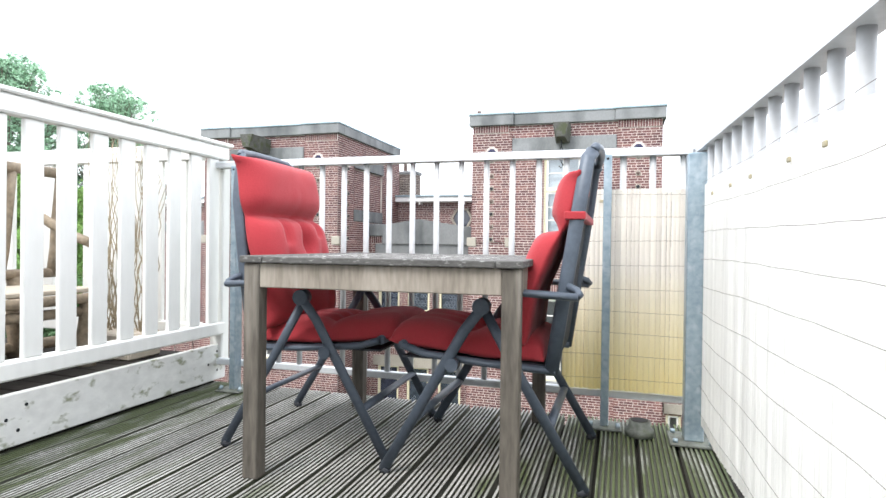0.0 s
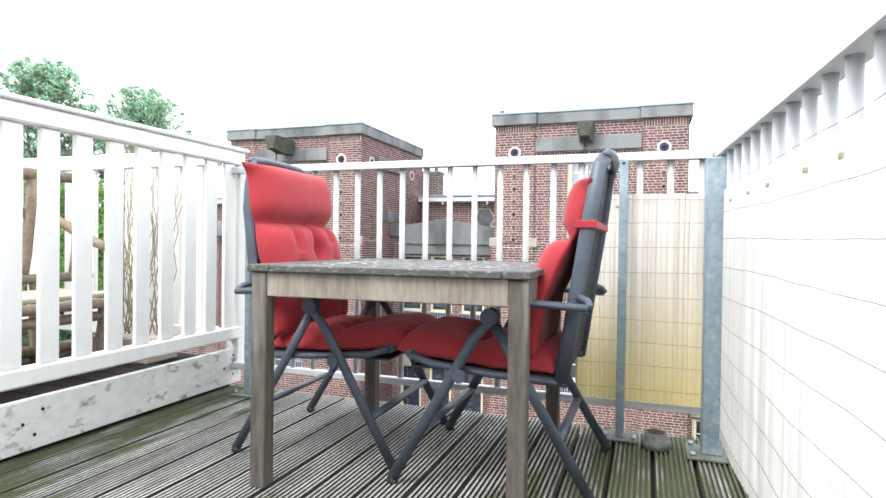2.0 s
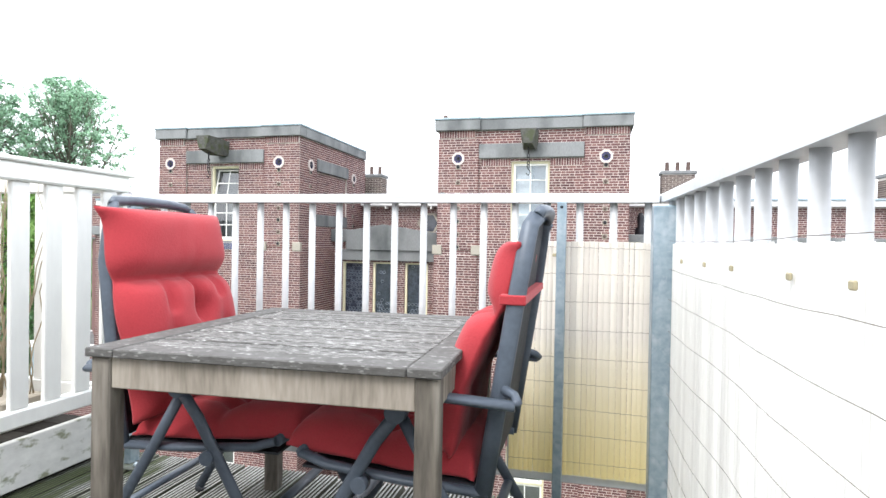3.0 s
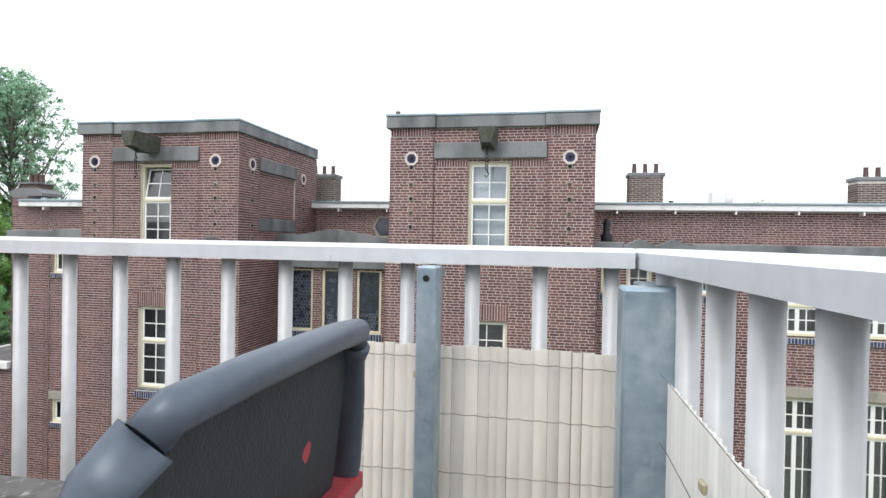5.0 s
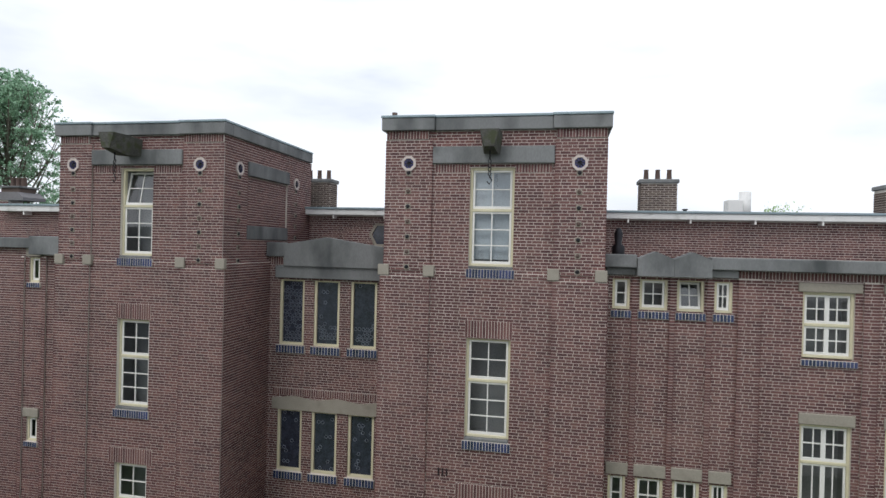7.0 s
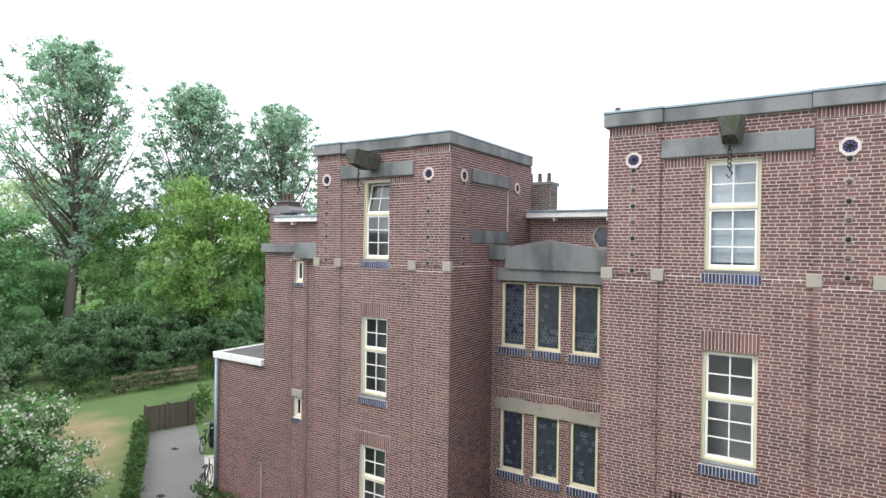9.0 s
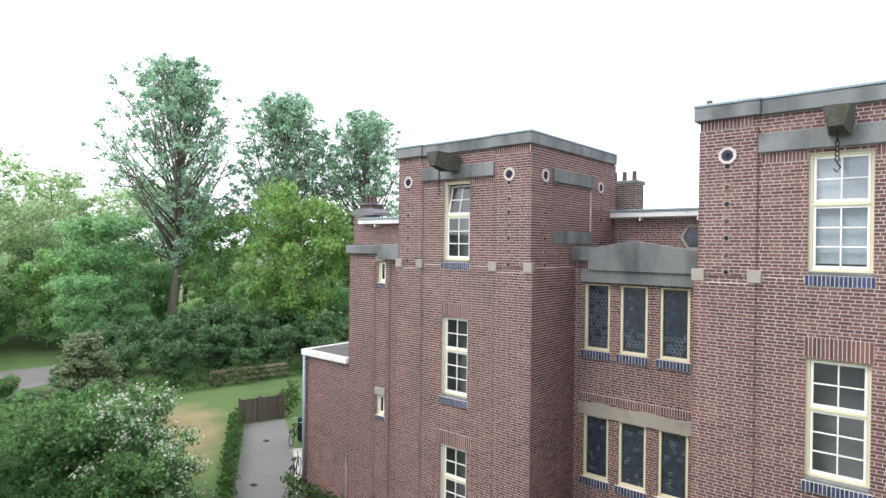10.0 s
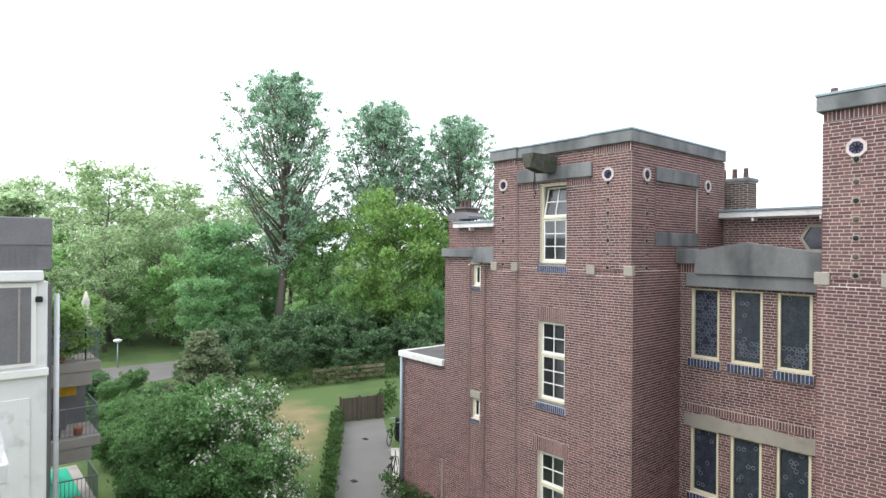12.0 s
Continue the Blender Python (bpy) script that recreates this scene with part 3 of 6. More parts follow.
def tower(tag, x0, x1, xw0, xw1, blocks, side, pl, pr, eyes):
    """A square stair tower: brick front in a wider foot and a narrower head, corner piers, parapet, hoist beam, windows."""
    zs = 0.88
    wz = [(-6.3, -4.12), (-2.77, -0.55), (0.96, 3.16)]
    foot = [(xw0 - (x0 - 0.07), xw1 - (x0 - 0.07), a, b) for a, b in wz[:2]]
    head = [(xw0 - x0, xw1 - x0, wz[2][0], wz[2][1])]
    brick_wall(f"wall_{tag}_foot", (x0 - 0.07, YF - 0.03, 0), XD, FRONT, x1 - x0 + 0.14, GROUND, zs, foot, pieces=(0.35, 1.9, -0.35, 0.85) if tag == "tower_near" else None)
    w = brick_wall(f"wall_{tag}_head", (x0, YF, 0), XD, FRONT, x1 - x0, zs, 3.96, head)
    # corner piers stand a little proud of the middle field
    for a, b in ((x0 - 0.004, x0 + pl), (x1 - pr, x1 + 0.004)):
        brick_wall(f"wall_{tag}_pier", (a, YF - 0.05, 0), XD, FRONT, b - a, zs, 3.76, thick=0.045)
        soldier_row(w, a + 0.02, b - 0.1 if a < x0 else b - 0.02, YF - 0.05, 3.78, 3.96, BRICK, 0.015)
        lowp = a - 0.07 if a < x0 else a, b if a < x0 else b + 0.07
        brick_wall(f"wall_{tag}_pier_foot", (lowp[0], YF - 0.075, 0), XD, FRONT, lowp[1] - lowp[0], GROUND, zs - 0.13, thick=0.042)
    z_l = 3.24
    stone("lintel_beam", x0 + pl + 0.01, x1 - pr - 0.01, YF - 0.09, YF + 0.05, z_l, z_l + 0.37)
    for a, b in ((x0 + pl + 0.06, xw0 - 0.02), (xw1 + 0.02, x1 - pr - 0.06)):
        soldier_row(w, a, b, YF, z_l - 0.19, z_l - 0.01, BRICK)
    for bx in blocks:
        stone("corner_block", bx - 0.125, bx + 0.125, YF - 0.10, YF + 0.02, 0.76, 1.0, PALESTONE, "pale sandstone block set in brickwork", 0.01)
    # windows with blue glazed sills and brick heads
    window(xw0, xw1, wz[2][0] + 0.05, wz[2][1], YF + 0.1, 2, ((0, 0.57, 3), (0.57, 1, 2)), blind=0.93 if tag == "tower_near" else 0, tilt=None if tag == "tower_near" else (1, -12))
    window(xw0, xw1, wz[1][0] + 0.05, wz[1][1], YF + 0.08, 2, ((0, 0.57, 3), (0.57, 1, 2)))
    window(xw0, xw1, wz[0][0] + 0.05, wz[0][1], YF + 0.08, 2, ((0, 0.57, 3), (0.57, 1, 2)))
    for lo, yy in ((0.96, YF), (-2.77, YF - 0.03), (-6.3, YF - 0.03)):
        stone("sill_slab", xw0 + 0.01, xw1 - 0.01, yy - 0.03, yy + 0.09, lo - 0.005, lo + 0.05, STONE, "thin grey stone window sill", 0.008)
        soldier_row(w, xw0 - 0.04, xw1 + 0.04, yy, lo - 0.20, lo - 0.015, BLUETILE, 0.05, 0.066, "blue_sill_brick_row")
    soldier_row(w, xw0 - 0.03, xw1 + 0.03, YF - 0.03, -0.54, -0.17, BRICK, 0.01)
    soldier_row(w, xw0 - 0.16, xw1 + 0.14, YF - 0.03, -4.11, -3.74, BRICK, 0.01)
    # parapet: three stone lengths, the middle one set back, and a zinc capping
    yb = side[1]
    for a, b, d in ((x0 - 0.08, x0 + pl + 0.05, 0.16), (x0 + pl + 0.05, x1 - pr - 0.05, 0.10), (x1 - pr - 0.05, x1 + 0.08, 0.16)):
        stone("parapet_stone", a, b, YF - d, YF + 0.2, 3.96, 4.24, STONE, "stained grey concrete parapet")
        solid("parapet_capping", Shape().box(a - 0.015, b + 0.015, YF - d - 0.02, YF + 0.22, 4.24, 4.295, 0.01), ZINC, "blue grey zinc capping", "capping", kind="structure")
    for xx, s in ((x0, -1), (x1, 1)):
        sx = sorted((xx - 0.2 * s, xx + 0.08 * s))
        stone("parapet_stone", *sx, YF + 0.2, yb, 3.96, 4.24, STONE, "stained grey concrete parapet")
        solid("parapet_capping", Shape().box(sx[0] - 0.015, sx[1] + 0.015, YF + 0.22, yb, 4.24, 4.295, 0.01), ZINC, "blue grey zinc capping", "capping", kind="structure")
    solid("tower_roof", Shape().box(x0, x1, YF + 0.2, yb, 4.06, 4.14), ROOFING, "flat felt tower roof", "roof", kind="structure")
    # octagonal ceramic eyes and the string of knobs under each
    for ex in eyes:
        eye(ex, YF - 0.05, 3.245, 0)
    hoist((xw0 + xw1) / 2, 0.62 if tag == "tower_near" else 0.95)


def eye(x, y, z, turn):
    t = thing("ceramic_eye", "octagonal white framed blue ceramic eye with knobs below", "ornament", (x, y, z), turn)
    ring, r0, r1 = Shape(), 0.175, 0.118
    loop = [(r * math.cos((k + 0.5) * math.pi / 4), d, r * math.sin((k + 0.5) * math.pi / 4)) for r, d in ((r0, 0.02), (r0, -0.03), (r1, -0.03), (r1, 0.02)) for k in range(8)]
    ring.add(loop, [(8 * j + k, 8 * j + (k + 1) % 8, 8 * ((j + 1) % 4) + (k + 1) % 8, 8 * ((j + 1) % 4) + k) for j in range(4) for k in range(8)])
    part("octagon_ring", ring, PINKSTONE, t, "pale pink stone ring")
    part("ceramic_disc", Shape().tube([(0, -0.006, 0), (0, 0.02, 0)], 0.125, 16), OCTBLUE, t)
    star = Shape()
    for k in range(8):
        c = k * math.pi / 4
        star.tube([(0, -0.012, 0), (0.1 * math.cos(c), -0.012, 0.1 * math.sin(c))], 0.012, 5)
    part("star", star, IRON, t)
    for k in range(7):
        zz = -0.21 - (0.0 if k == 0 else 0.07 + k * 0.335)
        part("knob", Shape().tube([(0, -0.035, zz), (0, -0.02, zz), (0, 0.01, zz)], [0.025, 0.046, 0.046], 10), CLAY if k % 2 else IRON, t)
        part("knob_tile", Shape().box(-0.06, 0.06, -0.012, 0.01, zz - 0.06, zz + 0.06, 0.004), PALESTONE, t)


def hoist(x, out):
    t = thing("hoist_beam", "mossy stone hoist beam with an iron hook chain", "hoist", (x, YF - 0.09, 3.6))
    s = Shape()
    ring = lambda y, w0, w1, z0, z1: [(-w0, y, z1), (w0, y, z1), (w1, y, z0), (-w1, y, z0)]
    a, b, c = ring(0, 0.21, 0.17, -0.16, 0.24), ring(-out * 0.45, 0.21, 0.15, -0.2, 0.26), ring(-out, 0.20, 0.10, -0.10, 0.26)
    s.add(a + b + c, [(0, 1, 5, 4), (1, 2, 6, 5), (2, 3, 7, 6), (3, 0, 4, 7), (4, 5, 9, 8), (5, 6, 10, 9), (6, 7, 11, 10), (7, 4, 8, 11), (8, 9, 10, 11), (0, 3, 2, 1)])
    part("beam_head", s, MOSSSTONE, t)
    ch = Shape().tube([(0, -out * 0.7, -0.16), (0, -out * 0.7, -0.34)], 0.016, 6)
    for k in range(4):
        zc = -0.38 - k * 0.085
        ch.tube([(0.03 * math.cos(q * math.pi / 4), -out * 0.7 + (0.0 if k % 2 else 0.03 * math.sin(q * math.pi / 4)), zc + 0.05 * math.sin(q * math.pi / 4)) for q in range(9)], 0.011, 5)
    ch.tube([(0, -out * 0.7, -0.70), (0.05, -out * 0.7, -0.78), (0.0, -out * 0.7, -0.86), (-0.05, -out * 0.7, -0.80)], 0.015, 6)
    part("hook_chain", ch, IRON, t)


T2, T1 = (-3.57, 1.225), (-12.13, -7.565)
tower("tower_near", *T2, -1.66, -0.69, (-3.56, -2.53, 0.17, 1.15), (None, YU), 1.07, 1.07, (-3.035, 0.665))
for k in range(3):
    solid("air_brick", Shape().box(-2.22 + k * 0.09, -2.185 + k * 0.09, YF - 0.038, YF - 0.02, -3.61, -3.45), IRON, "dark upright air slit in brickwork", "vent", "air slits")
tower("tower_far", *T1, -10.40, -9.49, (-12.08, -11.26, -8.67, -7.60), (None, YU), 0.93, 1.09, (-11.73, -8.185))

# flank of the far tower, seen over the bay
brick_wall("wall_tower_flank", (T1[1], YF, 0), YD, (1, 0, 0), YU + 0.1 - YF, 0.88, 3.96, [(1.06, 3.28, 1.84, 3.11)], reveal=0.05)
brick_wall("wall_tower_flank_foot", (T1[1] + 0.07, YF - 0.03, 0), YD, (1, 0, 0), YU + 0.1 - YF, GROUND, 0.88)
brick_wall("wall_flank_panel", (T1[1] - 0.06, YF + 1.06, 0), YD, (1, 0, 0), 2.22, 1.84, 3.11)
stone("flank_lintel", T1[1] - 0.1, T1[1] + 0.05, YF + 1.04, YF + 3.30, 3.11, 3.47)
stone("flank_sill", T1[1] - 0.1, T1[1] + 0.03, YF + 1.04, YF + 3.28, 1.48, 1.84)
eye(T1[1] + 0.01, YF + 0.63, 3.235, 90)
eye(T1[1] + 0.01, YF + 3.80, 3.18, 90)
brick_wall("wall_tower_flank_near", (T2[0], YF, 0), YD, (-1, 0, 0), YU - YF, GROUND, 3.96, plain=True)
brick_wall("wall_tower_flank_right", (T2[1], YF, 0), YD, (1, 0, 0), YU - YF, GROUND, 3.96, plain=True)
brick_wall("wall_tower_flank_left", (T1[0], YF, 0), YD, (-1, 0, 0), YU - YF, GROUND, 3.96, plain=True)

# bay between the towers
bx0, bx1 = T1[1], T2[0]
lights = ((-7.19, -6.47), (-6.19, -5.46), (-5.15, -4.42))
holes = [(a - bx0, b - bx0, -1.36, 0.42) for a, b in lights] + [(a - bx0, b - bx0, -4.80, -3.13) for a, b in lights]
bay = brick_wall("wall_bay", (bx0, YB, 0), XD, FRONT, bx1 - bx0, GROUND, 1.1, holes)
for i, (a, b) in enumerate(lights):
    for j, (lo, hi) in enumerate(((-1.36, 0.42), (-4.80, -3.13))):
        leaded_window(a, b, lo, hi, YB + 0.06, i + 3 * j)
        soldier_row(bay, a - 0.06, b + 0.05, YB, lo - 0.21, lo - 0.01, BLUETILE, 0.07, 0.085, "blue_sill_brick_row")
stone("bay_band", -7.27, bx1, YB - 0.16, YB + 0.05, 0.47, 0.80)
solid("bay_gable_stone", Shape().extrude([(-7.0, 0.802), (bx1, 0.802), (bx1, 1.30), (-4.35, 1.37), (-5.82, 1.59), (-6.84, 1.41), (-7.0, 1.39)], "y", YB - 0.22, YB + 0.1), STONE,
      "stained grey stone gable over windows", "stonework", kind="structure")
stone("bay_band_end", bx0, -7.0, YB - 0.12, YB + 0.05, 1.04, 1.43)
soldier_row(bay, bx0 + 0.03, -7.05, YB, 0.815, 1.03, BRICK)
lint = []
for i in range(25):
    t = i / 24
    lint.append((-7.34 + t * (bx1 + 7.34), -2.79 + 0.07 * math.sin(t * 3 * math.pi) ** 2 - 0.03))
solid("bay_wavy_lintel", Shape().extrude([(-7.34, -3.12), (bx1, -3.12)] + lint[::-1], "y", YB - 0.05, YB + 0.05), PALESTONE, "pale stone lintel with a wavy top", "stonework", kind="structure")
soldier_row(bay, -7.34, bx1, YB, -2.73, -2.55, BRICK)
solid("bay_roof", Shape().box(bx0, bx1, YB + 0.1, YU, 1.02, 1.1), ROOFING, "dark flat roof behind the parapet", "roof", kind="structure")

# set-back upper storey with its white eaves board
up = brick_wall("wall_upper_bay", (bx0, YU, 0), XD, FRONT, bx1 - bx0, 1.05, 2.32, [(2.13, 2.73, 1.43, 2.03)])
upr = brick_wall("wall_upper_right", (T2[1], YU, 0), XD, FRONT, 15, 1.05, 2.32)
for a, b in ((bx0, bx1), (T2[1], T2[1] + 15), (-17.05, T1[0])):
    yy = YU if a > -13 else YE
    z = 2.32 if a > -13 else 2.20
    solid("eaves_board", Shape().box(a, b, yy - 0.30, yy + 0.25, z, z + 0.17, 0.01), FASCIA, "white painted eaves board", "fascia", kind="structure")
    solid("eaves_edge", Shape().box(a, b, yy - 0.34, yy + 0.2, z + 0.172, z + 0.235, 0.008), ZINC, "thin grey roof edge", "capping", kind="structure")
    k = a + 0.9
    while k < b - 0.3:
        solid("eaves_bracket", Shape().box(k, k + 0.05, yy - 0.28, yy, z - 0.11, z, 0.006), WHITE, "small white eaves bracket", "bracket", "eaves brackets")
        k += 1.65
solid("main_roof", Shape().box(T1[0], 17, YU + 0.1, YU + 9, 2.28, 2.42), ROOFING, "flat grey roof", "roof", kind="structure")
oct_w = Shape()
for k in range(6):
    a, b = k * math.pi / 3, (k + 1) * math.pi / 3
    q = [(bx0 + 2.43 + r * math.cos(c), d, 1.73 + r * math.sin(c)) for d in (YU - 0.03, YU + 0.1) for r in (0.42, 0.33) for c in (a, b)]
    oct_w.add(q, [(0, 1, 3, 2), (0, 4, 5, 1), (2, 3, 7, 6), (4, 6, 7, 5)])
hexw = thing("window_90", "hexagonal stone framed window in brick wall", "window", (0, 0, 0), kind="structure")
part("window_frame", oct_w, PALESTONE, hexw, "pale stone frame")
part("pane", Shape().tube([(bx0 + 2.43, YU + 0.02, 1.73), (bx0 + 2.43, YU + 0.05, 1.73)], 0.34, 6), LEADGLASS, hexw)


def chimney(x, y, z, w, d, h, pots):
    c = thing("chimney", "sooty brick chimney stack with clay pots", "chimney", (x, y, z), group="chimneys")
    rows = int(h / COURSE)
    s = Shape()
    for r in range(rows):
        k = 0
        off = (r % 2) * 0.11
        xx = -w / 2 - off
        while xx < w / 2:
            a, b = max(xx, -w / 2), min(xx + STRETCH, w / 2)
            if b - a > 0.03:
                s.box(a, b, -d / 2, -d / 2 + 0.05, r * COURSE, (r + 1) * COURSE - JOINT)
            xx += STRETCH + JOINT
        s.box(w / 2 - 0.02, w / 2 + 0.004, -d / 2 + 0.01, d / 2, r * COURSE, (r + 1) * COURSE - JOINT)
        s.box(-w / 2 - 0.004, -w / 2 + 0.02, -d / 2 + 0.01, d / 2, r * COURSE, (r + 1) * COURSE - JOINT)
    part("stack_brickwork", s, CHIMBRICK, c)
    part("stack_core", Shape().box(-w / 2 + 0.01, w / 2 - 0.01, -d / 2 + 0.008, d / 2, 0, h), MORTAR, c)
    part("stack_cap", Shape().box(-w / 2 - 0.05, w / 2 + 0.05, -d / 2 - 0.05, d / 2 + 0.05, h, h + 0.12, 0.02), STONE, c, "stone cap")
    part("lead_flashing", Shape().box(-w / 2 - 0.03, w / 2 + 0.03, -d / 2 - 0.03, d / 2 + 0.03, 0, 0.14, 0.01), ZINC, c)
    for k in range(pots):
        xx = (k - (pots - 1) / 2) * w * 0.32
        part("chimney_pot", Shape().tube([(xx, 0, h + 0.12), (xx, 0, h + 0.16), (xx, 0, h + 0.40), (xx, 0, h + 0.43)], [0.085, 0.075, 0.065, 0.075], 10), CLAY, c)


chimney(3.08, 19.2, 2.42, 1.02, 0.6, 1.0, 3)
chimney(9.45, 19.2, 2.42, 1.0, 0.6, 0.85, 2)
chimney(-7.63, 19.2, 2.42, 1.02, 0.6, 1.0, 3)
solid("roof_cowl_block", Shape().box(5.25, 5.68, 20, 20.5, 2.42, 3.05, 0.02).tube([(5.78, 20.2, 2.42), (5.78, 20.2, 3.3)], 0.17, 14), FASCIA, "white rooftop vent housing", "vent")
for k, xx in enumerate((3.95, 4.25, 4.65)):
    solid("roof_vent", Shape().tube([(xx, 19.6, 2.42), (xx, 19.6, 2.66 - 0.06 * k), (xx, 19.6, 2.72 - 0.06 * k)], [0.05, 0.05, 0.09], 10), IRON, "small dark roof vent", "vent", "roof vents")
solid("flue_pot", Shape().tube([(1.63, YR + 0.9, 1.1), (1.63, YR + 0.9, 1.52), (1.63, YR + 0.9, 1.58), (1.63, YR + 0.9, 1.82), (1.63, YR + 0.9, 1.95)], [0.14, 0.15, 0.08, 0.10, 0.05], 12), IRON, "dark flue pot on roof", "flue")
solid("parapet_stub", Shape().tube([(-3.43, YF + 0.1, 4.295), (-3.43, YF + 0.1, 4.41)], 0.06, 10), CLAY, "short clay pipe on tower parapet", "pipe")

# wing to the right of the near tower
small = ((1.45, 1.82), (2.02, 2.60), (2.79, 3.34), (3.54, 3.90))
large = ((5.25, 6.22), (6.82, 7.79), (8.39, 9.36))
holes = []
for a, b in small:
    holes += [(a - T2[1], b - T2[1], 0.13, 0.84), (a - T2[1], b - T2[1], -4.35, -3.48)]
for a, b in large:
    holes += [(a - T2[1], b - T2[1], -0.72, 0.66), (a - T2[1], b - T2[1], -4.6, -2.07)]
rw = brick_wall("wall_right_wing", (T2[1], YR, 0), XD, FRONT, 15, GROUND, 1.06, holes)
for i, (a, b) in enumerate(small):
    c = 1 if i in (0,) else 2
    window(a, b, 0.15, 0.84, YR + 0.06, c, ((0, 1, 2),), tilt=(0, -14) if i == 2 else None, label="small cream framed casement window")
    window(a, b, -4.33, -3.48, YR + 0.06, c, ((0, 1, 2),), label="small cream framed casement window")
    soldier_row(rw, a - 0.03, b + 0.03, YR, -0.03, 0.12, BLUETILE, 0.045, 0.07, "blue_sill_brick_row")
    stone("window_lintel", a - 0.06, b + 0.06, YR - 0.04, YR + 0.05, -3.47, -3.21, PALESTONE, "plain stone window lintel", 0.01)
for a, b in large:
    window(a, b, -0.69, 0.66, YR + 0.08, 4, ((0, 0.5, 2), (0.5, 1, 2)), label="wide cream framed window with sixteen panes")
    window(a, b, -4.55, -2.07, YR + 0.08, 4, ((0, 0.68, 2), (0.68, 1, 2)), label="wide cream framed window with tall panes")
    stone("window_lintel", a - 0.09, b + 0.12, YR - 0.04, YR + 0.05, 0.67, 0.86, PALESTONE, "plain stone window lintel", 0.01)
    stone("window_lintel", a - 0.03, b + 0.05, YR - 0.04, YR + 0.05, -2.06, -1.83, PALESTONE, "plain stone window lintel", 0.01)
    soldier_row(rw, a - 0.02, b + 0.06, YR, -0.85, -0.73, BLUETILE, 0.05, 0.07, "blue_sill_brick_row")
soldier_row(rw, 4.0, 14.0, YR, 0.90, 1.05, BRICK)
for a, b in ((4.0, 4.45), (6.36, 6.64), (7.94, 8.22)):
    brick_wall("wall_wing_pier", (a, YR - 0.05, 0), XD, FRONT, b - a, GROUND, 0.9, thick=0.045)
for a, b in ((1.86, 1.98), (2.64, 2.75), (3.38, 3.50)):
    brick_wall("wall_wing_mullion", (a, YR - 0.05, 0), XD, FRONT, b - a, GROUND, 0.88, thick=0.045)
stone("wing_band", T2[1], 1.92, YR - 0.28, YR + 0.1, 1.07, 1.35)
stone("wing_band_low", 1.30, 1.92, YR - 0.12, YR + 0.05, 0.90, 1.065)
stone("wing_band_long", 3.41, 16.0, YR - 0.26, YR + 0.1, 1.07, 1.33)
stone("wing_band_end", 3.41, 3.98, YR - 0.14, YR + 0.05, 0.90, 1.065)
for a, b in ((1.925, 2.66), (2.665, 3.405)):
    m = (a + b) / 2
    solid("hood_stone", Shape().extrude([(a, 0.90), (b, 0.90), (b, 1.27), (m, 1.425), (a, 1.27)], "y", YR - 0.36, YR + 0.1), STONE, "grey stone gabled window hood", "stonework", kind="structure")
solid("wing_roof", Shape().box(T2[1], 16.3, YR + 0.1, YU, 1.02, 1.1), ROOFING, "flat felt roof of the wing", "roof", kind="structure")

# low wing and garden annex at the far end
LW = (-14.74, T1[0])
narrow = [(1.38, 1.71, 0.22, 0.90), (1.38, 1.71, -3.95, -3.30)]
brick_wall("wall_end_wing", (LW[0], YW, 0), XD, FRONT, LW[1] - LW[0], GROUND, 1.12, narrow)
for a in (1.16, 1.84):
    brick_wall("wall_end_pilaster", (LW[0] + a, YW - 0.05, 0), XD, FRONT, 0.10, GROUND, 0.9, thick=0.045)
for _, _, lo, hi in narrow:
    window(LW[0] + 1.38, LW[0] + 1.71, lo, hi, YW + 0.06, 1, ((0, 1, 1),), label="narrow cream framed slit window")
    soldier_row(bay, LW[0] + 1.34, LW[0] + 1.75, YW, lo - 0.13, lo - 0.01, BLUETILE, 0.05, 0.07, "blue_sill_brick_row")
    stone("window_lintel", LW[0] + 1.30, LW[0] + 1.77, YW - 0.05, YW + 0.05, hi, hi + 0.22, PALESTONE, "plain stone window lintel", 0.01)
stone("end_wing_cap", LW[0] - 0.02, -13.10, YW - 0.16, YW + 0.1, 1.12, 1.39)
stone("end_wing_cap", -13.095, LW[1] - 0.02, YW - 0.30, YW + 0.1, 0.96, 1.44)
# set-back storey at the far end, with its chimney on the corner
EX = -17.62
brick_wall("wall_end_upper", (EX, YE, 0), XD, FRONT, LW[1] - EX, 1.05, 2.20)
brick_wall("wall_end_corner", (EX, YE - 0.02, 0), XD, FRONT, 0.62, 2.20, 2.56, thick=0.55)
side_run = Vector((EX - LW[0], YE - YW, 0))
side_way = side_run.normalized()
brick_wall("wall_end_side", (LW[0], YW + 0.12, 0), side_way, (side_way.y * -1, side_way.x, 0), side_run.length - 0.1, GROUND, 1.05, plain=True)
solid("end_wing_roof", Shape().extrude([(LW[0], YW + 0.1), (LW[1], YW + 0.1), (LW[1], YU), (EX, YU), (EX, YE)], "z", 0.97, 1.04), ROOFING, "flat felt roof", "roof", kind="structure")
solid("end_upper_roof", Shape().box(EX, LW[1], YE + 0.1, YU + 6, 2.30, 2.40), ROOFING, "flat felt roof of the end storey", "roof", kind="structure")
stack = thing("chimney", "low brick corner chimney with zinc skirt and three clay pots", "chimney", (-17.0, YE + 0.35, 2.56), group="chimneys")
part("zinc_skirt", Shape().extrude([(-0.66, 0), (0.62, 0), (0.62, 0.10), (0.40, 0.26), (-0.40, 0.26), (-0.66, 0.14)], "y", -0.42, 0.42), GREYPANEL, stack)
